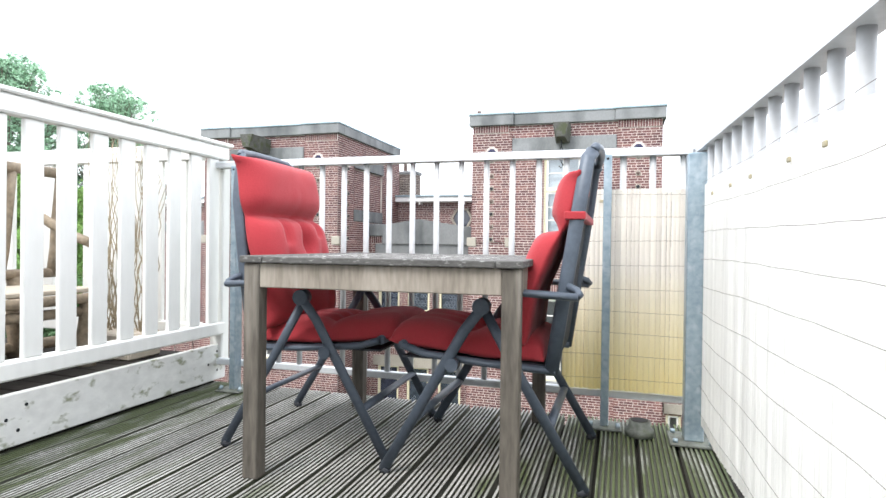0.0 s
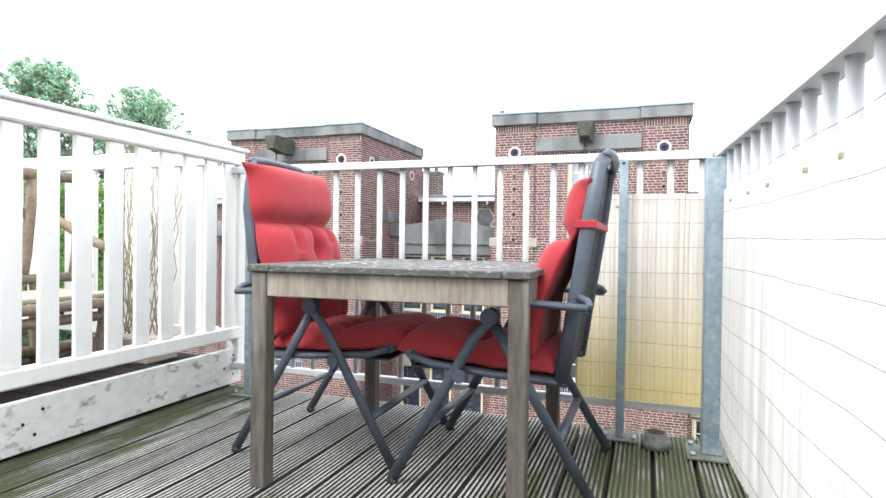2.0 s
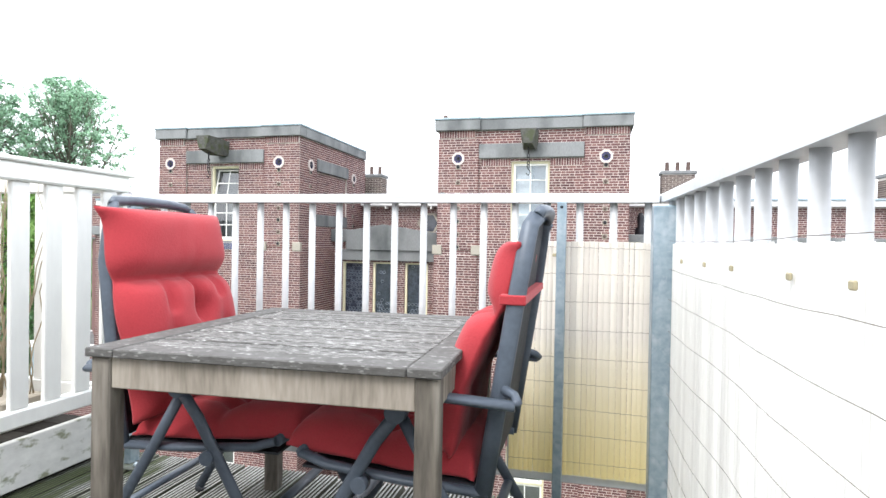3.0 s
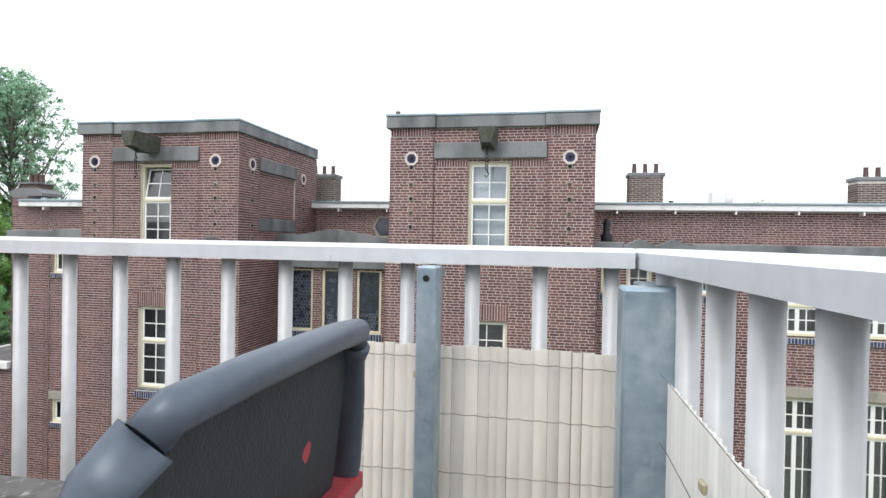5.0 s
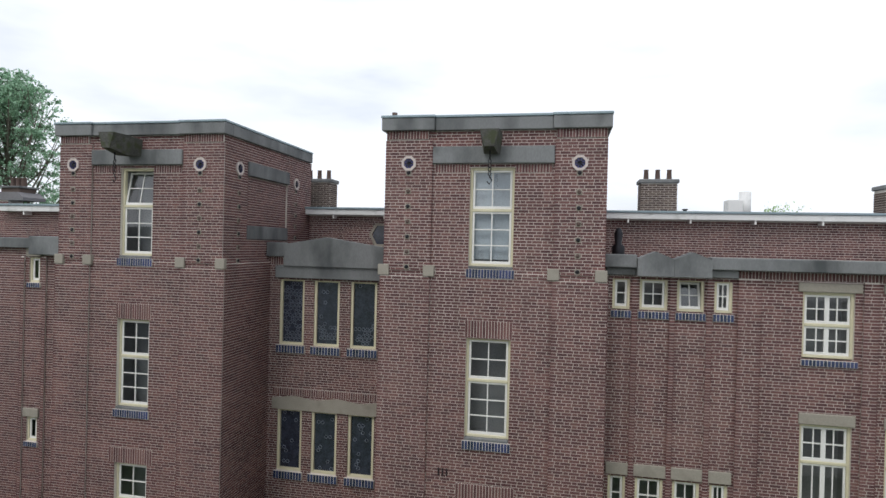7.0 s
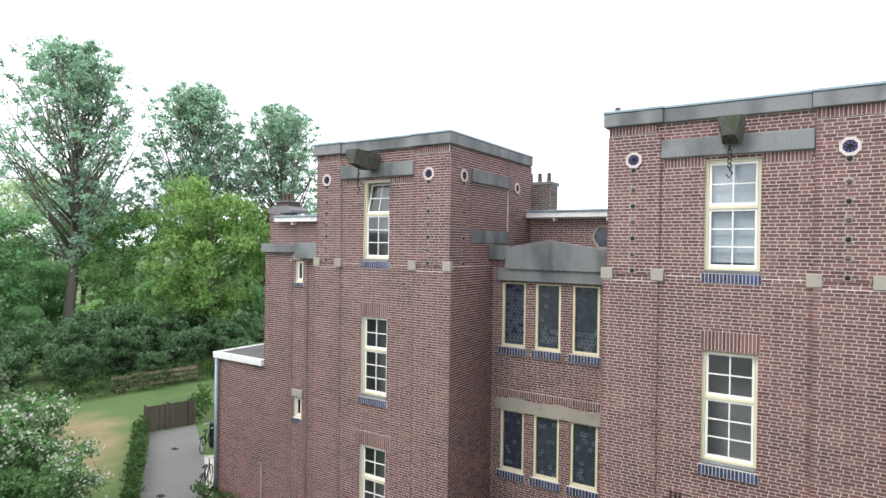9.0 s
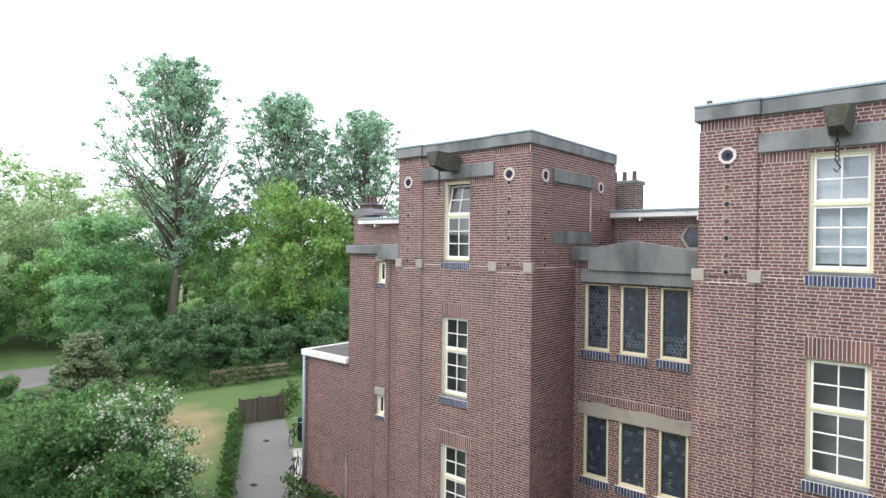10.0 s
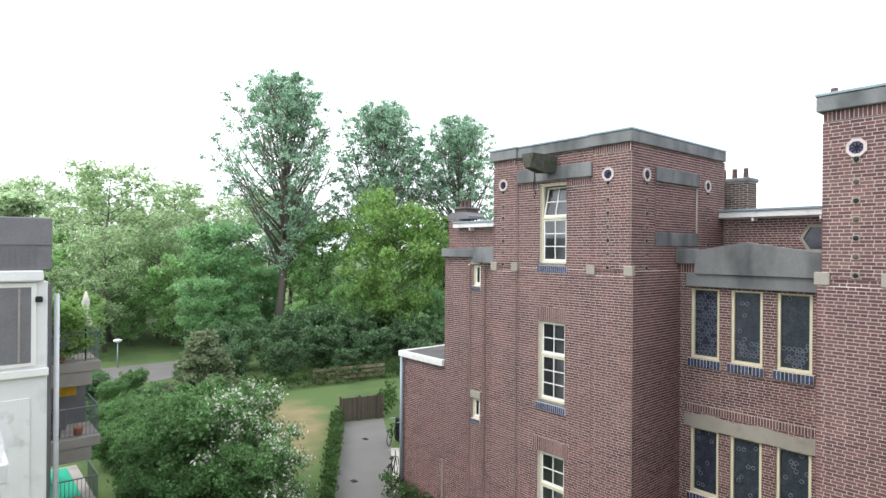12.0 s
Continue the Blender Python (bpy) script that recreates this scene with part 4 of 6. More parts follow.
part("stack_brickwork", Shape().box(-0.36, 0.36, -0.30, 0.30, 0.26, 0.40, 0.01), CHIMBRICK, stack)
part("stack_cap", Shape().box(-0.42, 0.42, -0.36, 0.36, 0.40, 0.46, 0.01), STONE, stack, "stone cap")
for k in range(3):
    xx = (k - 1) * 0.21
    part("chimney_pot", Shape().tube([(xx, 0, 0.46), (xx, 0, 0.50), (xx, 0, 0.72), (xx, 0, 0.75)], [0.09, 0.08, 0.075, 0.085], 10), CLAY, stack)
AX = -17.08
brick_wall("wall_annex", (AX, YW, 0), XD, FRONT, LW[0] - AX, GROUND, -2.54, [(2.2, 2.3, GROUND, -5.7)])
brick_wall("wall_annex_side", (AX, YW, 0), YD, (-1, 0, 0), 5, GROUND, -2.54, plain=True)
solid("annex_roof", Shape().box(AX + 0.05, LW[0], YW + 0.05, YW + 5, -2.47, -2.365), ROOFING, "weathered grey annex roof", "roof", kind="structure")
solid("annex_eaves", Shape().box(AX - 0.12, LW[0], YW - 0.12, YW + 0.05, -2.54, -2.34, 0.01).box(AX - 0.12, AX + 0.05, YW + 0.05, YW + 5, -2.54, -2.34, 0.01), FASCIA,
      "white painted annex eaves board", "fascia", kind="structure")
solid("drain_pipe", Shape().tube([(AX + 0.06, YW - 0.10, -2.55), (AX + 0.06, YW - 0.10, GROUND)], 0.055, 10), ZINC, "grey zinc drain pipe on brick corner", "pipe")


# ------------------------------------------------------------------ roof terrace
RY = 0.965          # middle of the front rail
XL, XR = -1.956, 0.62
deck_floor = tagged(new("floor"), "grooved weathered deck boards with moss", "floor", kind="structure")
prof = []
BW, RG = 0.146, 8
for k in range(RG):
    a = -BW / 2 + BW * k / RG
    w = BW / RG
    prof += [(a + w * 0.17, -0.014), (a + w * 0.18, -0.0012), (a + w * 0.25, 0.0), (a + w * 0.60, 0.0), (a + w * 0.67, -0.0012), (a + w * 0.68, -0.014)]
prof = [(-BW / 2, -0.026)] + prof + [(BW / 2, -0.026)]
BOARD = Shape().extrude(prof[::-1], "y", -3.4, 1.02).mesh("deck_board")
BOARD.materials.append(DECK)
BOARD.materials.append(GROOVE)
# groove walls and floors take the dark colour, shade painted in with dirt
for pl in BOARD.polygons:
    if min(BOARD.vertices[v].co.z for v in pl.vertices) < -0.005 and abs(pl.normal.y) < 0.5:
        pl.material_index = 1
k = 0
x = 0.412 - 15 * 0.157
while x < XR + 0.05:
    b = new("deck_board", BOARD)
    b.parent = deck_floor
    b.matrix_basis = pose(x, 0, 0.0015 * math.sin(k * 2.3), 0, 0.25 * math.sin(k * 1.7), 0.06 * math.sin(k))
    x += 0.157
    k += 1
solid("deck_joist_bed", Shape().box(XL - 0.02, XR + 0.1, -3.45, 1.0, -0.12, -0.045), DARKWOOD, "dark damp bearers under the deck", "floor", kind="structure")
solid("roof_edge_ledge", Shape().box(-7, 6, -4.0, 1.30, -0.45, -0.13, 0.01), CONCRETE, "concrete roof edge under the terrace", "roof", kind="structure")


def rail_bar(shape, a, b, w, h):
    """A flat-topped handrail with rounded arrises between two points at one height."""
    a, b = Vector(a), Vector(b)
    d = (b - a).normalized()
    s = d.cross(Vector((0, 0, 1)))
    r = 0.008
    prof2 = [(-w / 2, -h), (w / 2, -h), (w / 2, -r), (w / 2 - r, 0), (-w / 2 + r, 0), (-w / 2, -r)]
    vs = [p + s * u + Vector((0, 0, z)) for p in (a, b) for u, z in prof2]
    n = len(prof2)
    shape.add(vs, [tuple(range(n))[::-1], tuple(range(n, 2 * n))] + [(i, (i + 1) % n, n + (i + 1) % n, n + i) for i in range(n)])
    return shape


front = thing("balcony_railing", "pale grey steel railing with round bars", "railing", (0, 0, 0))
part("top_rail", rail_bar(Shape(), (-1.93, RY, 1.262), (0.557, RY, 1.262), 0.072, 0.036), ALU, front, "flat pale grey handrail")
part("bottom_rail", Shape().box(-1.93, 0.545, RY - 0.018, RY + 0.018, 0.115, 0.150, 0.004), ALU, front)
part("joint_seam", Shape().box(-0.0125, -0.0105, RY - 0.0368, RY - 0.034, 1.2265, 1.238), ALUBAR, front)
solid("rail_plug", Shape().tube([(-0.305, RY + 0.016, 1.262), (-0.305, RY + 0.016, 1.267), (-0.305, RY + 0.016, 1.272)], [0.015, 0.014, 0.006], 12), CLIP_DARK, "small dark rubber plug on the handrail", "plug")
BAR = Shape().tube([(0, 0, 0.15), (0, 0, 1.228)], 0.0145, 12).mesh("baluster")
BAR.materials.append(ALUBAR)
for i in range(19):
    o = new("baluster", BAR)
    o.parent = front
    o.location = (0.520 - 0.1285 * i, RY, 0)
BAR3 = Shape().tube([(0, 0, 0.10), (0, 0, 1.228)], 0.017, 12).mesh("baluster")
BAR3.materials.append(ALUBAR)
right = thing("balcony_railing", "pale grey steel side railing with round bars", "railing", (0, 0, 0))
part("top_rail", rail_bar(Shape(), (0.597, RY + 0.036, 1.262), (0.84, -3.3, 1.262), 0.076, 0.036), ALU, right, "flat pale grey handrail")
part("bottom_rail", rail_bar(Shape(), (0.59, RY - 0.03, 0.13), (0.84, -3.3, 0.13), 0.03, 0.03), ALU, right)
for i in range(32):
    o = new("baluster", BAR3)
    o.parent = right
    o.location = (0.598 + 0.06 * 0.132 * i, 0.86 - 0.132 * i, 0)

post = thing("corner_post", "mottled galvanised square steel post on a foot plate", "post", (0.556, 0.785, 0))
part("shaft", Shape().box(-0.038, 0.038, -0.04, 0.04, 0.012, 1.204, 0.004), GALV, post)
part("foot_plate", Shape().box(-0.095, 0.085, -0.09, 0.09, 0.0, 0.012, 0.003), OLDPLATE, post)
part("top_bracket", Shape().box(0.0, 0.05, 0.02, 0.16, 1.190, 1.204, 0.003), GALV, post)
for a, b in ((-0.073, -0.068), (0.065, -0.068), (-0.073, 0.068), (0.065, 0.068)):
    part("bolt", Shape().tube([(a, b, 0.012), (a, b, 0.026)], 0.011, 6), GALV, post)
slim = thing("railing_post", "slim galvanised steel post with a drilled top", "post", (0.197, 0.882, 0))
part("shaft", Shape().box(-0.0175, 0.0175, -0.03, 0.03, 0.010, 1.224, 0.003), GALV, slim)
part("bolt_hole", Shape().tube([(0, -0.0302, 1.203), (0, -0.0315, 1.203)], 0.006, 10), IRON, slim)
part("foot_plate", Shape().box(-0.075, 0.075, -0.075, 0.06, 0.0, 0.010, 0.003), OLDPLATE, slim)
part("rail_strap", Shape().box(-0.012, 0.012, 0.02, 0.08, 1.200, 1.218, 0.003), GALV, slim)
for a in (-0.058, 0.058):
    part("bolt", Shape().tube([(a, -0.048, 0.010), (a, -0.035, 0.026)], 0.010, 6), GALV, slim)
copy_thing(slim, pose(-1.755, 0.882, 0))
outlet = thing("rain_outlet", "grey plastic roof outlet pipe in deck", "drain", (0.345, 0.80, 0))
part("collar", Shape().tube([(0, 0, 0), (0, 0, 0.03), (0, 0, 0.032), (0, 0, 0.065)], [0.06, 0.06, 0.048, 0.045], 18), OLDPLATE, outlet)
part("mouth", Shape().tube([(0, 0, 0.0655), (0, 0, 0.067)], 0.036, 16), IRON, outlet)


def reed_screen(name, label, length, z0, z1, m, material, seed):
    """Plastic reed strips laced with wire; built along x and turned into place."""
    rnd = random.Random(seed)
    t = tagged(new(name), label, "screen")
    t.empty_display_size = 0.1
    t.matrix_basis = m
    variants = []
    for w in (0.017, 0.020, 0.024):
        s = Shape()
        n = 5
        out = [(w * (i / n - 0.5), -0.003 * math.sin(math.pi * i / n)) for i in range(n + 1)]
        out += [(a, b + 0.002) for a, b in out[::-1]]
        s.extrude(out, "z", z0, z1)
        me = s.mesh("reed_strip")
        me.materials.append(material)
        variants.append((w, me))
    x, k = 0.0, 0
    while x < length:
        w, me = rnd.choice(variants)
        o = new("reed_strip", me)
        o.parent = t
        o.matrix_basis = pose(x + w / 2, 0.004 * math.sin(x * 9), rnd.uniform(-0.0025, 0.0015), 0, rnd.uniform(-0.07, 0.07), rnd.uniform(-5, 5))
        x += w * 1.03
    rows = int((z1 - z0) / 0.105)
    for r in range(rows + 1):
        z = z0 + 0.05 + r * 0.105
        pts = [(length * i / 40, -0.010 + 0.004 * math.sin(length * i / 40 * 9), z + 0.007 * math.sin(length * i / 40 * 2.5 + r) + 0.0012 * math.sin(i * 2.1 + 2 * r)) for i in range(41)]
        part("binding_wire", Shape().tube(pts, 0.0007, 4), WIRE, t)
    for i in range(int(length / 0.28)):
        a = 0.12 + i * 0.28 + rnd.uniform(-0.05, 0.05)
        z = z1 - 0.055
        part("tie_clip", Shape().box(a - 0.009, a + 0.008, -0.016, -0.010, z - 0.007, z + 0.006, 0.002), CLIP, t)
    return t


reed_screen("reed_screen", "plastic reed screen, yellower towards the bottom, tied to the railing", 0.525, 0.155, 1.074, pose(0.002, RY - 0.036, 0), REEDY, 3)
reed_screen("reed_screen", "cream plastic reed screen along the side railing", 4.1, 0.085, 1.07, pose(0.572, RY - 0.055, 0, 0, 0, -87.5), REEDW, 5)

# white timber fence on the other side
fence = thing("timber_fence", "white painted timber picket fence", "fence", (0, 0, 0))
part("top_rail", Shape().box(XL - 0.02, XL + 0.045, -3.4, 1.03, 1.278, 1.352, 0.008), WHITEWOOD, fence)
part("capping", Shape().box(XL - 0.045, XL + 0.06, -3.4, 1.05, 1.353, 1.373, 0.006), WHITEWOOD, fence, "thin capping board with grey edge")
part("bottom_rail", Shape().box(XL - 0.02, XL + 0.04, -3.4, 1.01, 0.280, 0.352, 0.008), WHITEWOOD, fence)
PICKET = Shape().box(-0.030, -0.006, -0.0365, 0.0455, 0.353, 1.277, 0.004).mesh("picket")
PICKET.materials.append(WHITEWOOD)
for i in range(-21, 8):
    o = new("picket", PICKET)
    o.parent = fence
    o.matrix_basis = pose(XL + 0.03, -0.138 + 0.1515 * i, 0, 0.2 * math.sin(i * 1.9), 0, 0)
part("end_post", Shape().box(XL - 0.05, XL + 0.035, 0.985, 1.05, 0.10, 1.275, 0.006), WHITEWOOD, fence)
skirt = solid("skirting_board", Shape().box(XL - 0.02, XL + 0.012, -3.4, 1.05, 0.022, 0.222, 0.004), PEELWOOD, "peeling white painted skirting board with holes", "board")
for yy, zz in ((-0.152, 0.171), (-0.231, 0.130), (-0.185, 0.080), (0.973, 0.184), (0.975, 0.077), (0.90, 0.12)):
    part("drilled_hole", Shape().tube([(XL + 0.0105, yy, zz), (XL + 0.0128, yy, zz)], 0.0075, 8), IRON, skirt)

# neighbour's terrace
nfloor = solid("floor_neighbour", Shape().box(-7.0, XL - 0.03, -3.4, 1.0, -0.12, 0.145), DARKWOOD, "dark damp deck of the next terrace", "floor", kind="structure")
NB = Shape().box(-2.6, 0.0, -0.066, 0.066, 0.146, 0.170, 0.004).mesh("deck_board")
NB.materials.append(DARKWOOD)
for i in range(31):
    o = new("deck_board", NB)
    o.parent = nfloor
    o.matrix_basis = pose(XL - 0.03, -3.3 + i * 0.140, 0.001 * math.sin(i * 2.7), 0, 0, 0.3 * math.sin(i * 1.3))
nf = thing("timber_fence", "white painted fence of the next terrace", "fence", (0, 0, 0))
part("top_rail", Shape().box(-6.8, XL - 0.06, 0.90, 0.96, 1.27, 1.36, 0.006), WHITEWOOD, nf)
part("bottom_rail", Shape().box(-6.8, XL - 0.06, 0.90, 0.95, 0.26, 0.35, 0.006), WHITEWOOD, nf)
NP = Shape().box(-0.045, 0.045, 0.91, 0.94, 0.35, 1.27, 0.004).mesh("picket")
NP.materials.append(WHITEWOOD)
for i in range(28):
    o = new("picket", NP)
    o.parent = nf
    o.location = (-2.16 - 0.165 * i, 0, 0)
part("back_rail", Shape().box(-6.9, -6.83, -3.4, 0.95, 1.27, 1.36, 0.006).box(-6.9, -6.84, -3.4, 0.95, 0.26, 0.35), WHITEWOOD, nf)


def log_bench():
    b = thing("log_bench", "rustic bench of grey peeled logs with plank seat", "bench", (0, 0, 0.17))
    rnd = random.Random(4)
    wob = lambda p, q: [tuple(Vector(p).lerp(Vector(q), t / 4) + Vector((rnd.uniform(-.006, .006), rnd.uniform(-.006, .006), rnd.uniform(-.006, .006)))) for t in range(5)]
    for z, xx, r in ((0.350, -2.33, 0.026), (0.282, -2.36, 0.025), (0.06, -2.36, 0.032)):
        part("rail_log", Shape().tube(wob((xx, -1.6, z), (xx, 0.52, z)), r, 10), LOG, b)
    for z, xx, r in ((0.455, -2.84, 0.027), (1.03, -2.88, 0.030), (0.06, -2.84, 0.032)):
        part("back_log", Shape().tube(wob((xx, -1.6, z), (xx, 0.80, z)), r, 10), LOG, b)
    for i in range(9):
        yy = -1.52 + i * 0.283
        part("back_slat_log", Shape().tube(wob((-2.84, yy - 0.06, 0.45), (-2.88, yy + 0.03, 1.02)), 0.024, 8), LOG, b)
    for i in range(4):
        yy = -1.5 + i * 0.66
        part("leg_log", Shape().tube(wob((-2.35, yy, 0.0), (-2.35, yy, 0.33)), 0.04, 9), LOG, b)
        part("back_leg_log", Shape().tube(wob((-2.84, yy, 0.0), (-2.84, yy, 0.44)), 0.04, 9), LOG, b)
    for i in range(4):
        part("seat_plank", Shape().box(-2.80 + i * 0.112, -2.695 + i * 0.112, -1.6, 0.56, 0.372, 0.396, 0.005), PALEPLANK, b)
    part("arm_log", Shape().tube(wob((-2.88, 0.56, 0.80), (-2.34, 0.50, 0.62)), 0.026, 8), LOG, b)


def log_screen():
    b = thing("log_trellis", "grey peeled log trellis on the next terrace", "trellis", (0, 0, 0.17))
    for z in (0.10, 0.83, 1.06):
        part("rail_log", Shape().tube([(-3.35, -1.6, z), (-3.35, 0.8, z)], 0.03, 9), LOG, b)
    for i in range(10):
        lean = 0.07 * math.sin(i * 2.3)
        part("upright_log", Shape().tube([(-3.35, -1.5 + i * 0.25 - lean, 0), (-3.35, -1.48 + i * 0.25, 0.55), (-3.36, -1.5 + i * 0.25 + lean, 1.1)], [0.027, 0.024, 0.021], 8), LOG, b)


log_screen()
log_bench()
solid("flower_pot", Shape().tube([(-3.3, 0.3, 0.17), (-3.3, 0.3, 0.42), (-3.3, 0.3, 0.47)], [0.10, 0.14, 0.15], 14), ORANGEPOT, "terracotta flower pot on the next terrace", "pot")
solid("storage_box", Shape().box(-3.7, -3.2, -0.5, 0.1, 0.17, 0.42, 0.02), FASCIA, "white plastic storage box on deck", "box")
rnd = random.Random(8)
vine = thing("dry_climber", "dry brown climber stems in a planter", "plant", (0, 0, 0.17))
part("planter", Shape().box(-2.62, -2.22, 0.62, 0.85, 0, 0.14, 0.01), PALEPLANK, vine)
for i in range(34):
    p = Vector((-2.58 + rnd.random() * 0.34, 0.70 + rnd.random() * 0.12, 0.13))
    pts = [p.copy()]
    for j in range(9):
        p = p + Vector((rnd.uniform(-0.035, 0.035), rnd.uniform(-0.035, 0.035), 0.105 + rnd.random() * 0.03))
        pts.append(p.copy())
    part("stem", Shape().tube(pts, [0.0038 - 0.0003 * j for j in range(10)], 5), VINE, vine)


# ------------------------------------------------------------------ table
def table():
    t = thing("garden_table", "weathered grey hardwood garden table with slatted top", "table", (-0.523, 0.372, 0), 2.0)
    W, D, Z = 0.484, 0.505, 0.766
    for a in (-1, 1):
        part("frame_board", Shape().box(a * W, a * (W - 0.085), -D, D, Z - 0.024, Z, 0.003), TABLEEDGE, t)
        part("end_board", Shape().box(-W + 0.087, W - 0.087, a * D, a * (D - 0.085), Z - 0.024, Z - 0.001, 0.003), TABLEEDGE, t)
    n = 15
    pitch = (2 * D - 0.176) / n
    for i in range(n):
        y0 = -D + 0.088 + i * pitch
        part("slat", Shape().box(-W + 0.088, W - 0.088, y0 + 0.004, y0 + pitch - 0.006, Z - 0.022, Z - 0.002 - 0.0015 * (i % 3 == 1), 0.002), TABLETOP, t)
    for a in (-1, 1):
        part("apron", Shape().box(-W + 0.068, W - 0.068, a * (D - 0.018), a * (D - 0.04), Z - 0.108, Z - 0.025, 0.003), TABLEWOOD, t)
        part("side_apron", Shape().box(a * (W - 0.018), a * (W - 0.04), -D + 0.07, D - 0.07, Z - 0.108, Z - 0.025, 0.003), TABLEWOOD, t)
        for b in (-1, 1):
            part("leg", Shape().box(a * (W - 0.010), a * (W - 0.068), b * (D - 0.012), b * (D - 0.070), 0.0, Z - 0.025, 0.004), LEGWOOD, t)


table()


# ------------------------------------------------------------------ folding chairs with cushions
def pillow(w, path, thick, seams, dent, seed, creases=(), nu=30, nv=64):
    """A stuffed cushion that follows a path of (x, z) points; w: width along y. seams: places along it where it is sewn flat, dent: buttons."""
    P = [Vector((a, 0, b)) for a, b in path]
    seg = [0.0]
    for a, b in zip(P, P[1:]):
        seg.append(seg[-1] + (b - a).length)
    L = seg[-1]

    def at(s):
        s = min(max(s, 0), L)
        for i in range(len(P) - 1):
            if s <= seg[i + 1] + 1e-9:
                f = (s - seg[i]) / (seg[i + 1] - seg[i])
                return P[i].lerp(P[i + 1], f), (P[i + 1] - P[i]).normalized()

    vs, fs = [], []
    for side in (1, -1):
        for j in range(nv + 1):
            t = j / nv
            c, d = at(t * L)
            c2, d2 = at(min(t * L + 0.02, L))
            d = (d + d2).normalized() if d2 is not None else d
            nrm = Vector((-d.z, 0, d.x))
            for i in range(nu + 1):
                u = 2 * i / nu - 1
                e = (1 - abs(u) ** 5) ** 0.6 * (1 - abs(2 * t - 1) ** 12) ** 0.5
                s = 1.0
                for q, depth in seams:
                    s *= 1 - depth * math.exp(-(abs(t - q) * L / 0.03) ** 1.3)
                for du, dt in dent:
                    rr = ((u - du) * w / 2) ** 2 + ((t - dt) * L) ** 2
                    s *= 1 - 0.6 * math.exp(-rr / 0.0016)
                    s *= 1 - 0.18 * math.exp(-(((u - du) * w / 2) ** 2 / 0.0004 + ((t - dt) * L) ** 2 / 0.02))
                for cu_, t0, t1, depth in creases:
                    run = max(0.0, min(1.0, (t - t0) / (t1 - t0))) if t1 > t0 else 0.0
                    on = math.sin(math.pi * run) ** 0.5 if 0 < run < 1 else 0.0
                    s *= 1 - depth * on * math.exp(-((u - cu_ - 0.05 * math.sin(t * 9)) * w / 2 / 0.016) ** 2)
                wr = 0.006 * noise.noise(Vector((u * 2.2, t * 5, seed))) + 0.0018 * noise.noise(Vector((u * 7, t * 12, seed + 5)))
                h = (thick * (0.20 if side > 0 else 0.80) * s + wr) * e + 0.004
                pin = 1 - 0.012 * math.sin(t * 23 + seed) * abs(u)  + 0.07 * math.exp(-((1 - t) / 0.035) ** 2) - 0.04 * sum(dp * math.exp(-((t - q) * L / 0.03) ** 2) for q, dp in seams)
                vs.append(c + nrm * (h * side) + Vector((0, u * w / 2 * pin, 0)))
    n1, off = nu + 1, (nu + 1) * (nv + 1)
    for j in range(nv):
        for i in range(nu):
            a = j * n1 + i
            fs.append((a, a + 1, a + n1 + 1, a + n1))
            fs.append((off + a, off + a + n1, off + a + n1 + 1, off + a + 1))
    for j in range(nv):
        for i in (0, nu):
            a = j * n1 + i
            fs.append((a, a + n1, off + a + n1, off + a))
    for i in range(nu):
        for j in (0, nv):
            a = j * n1 + i
            fs.append((a, off + a, off + a + 1, a + 1))
    return Shape().add(vs, fs, True)


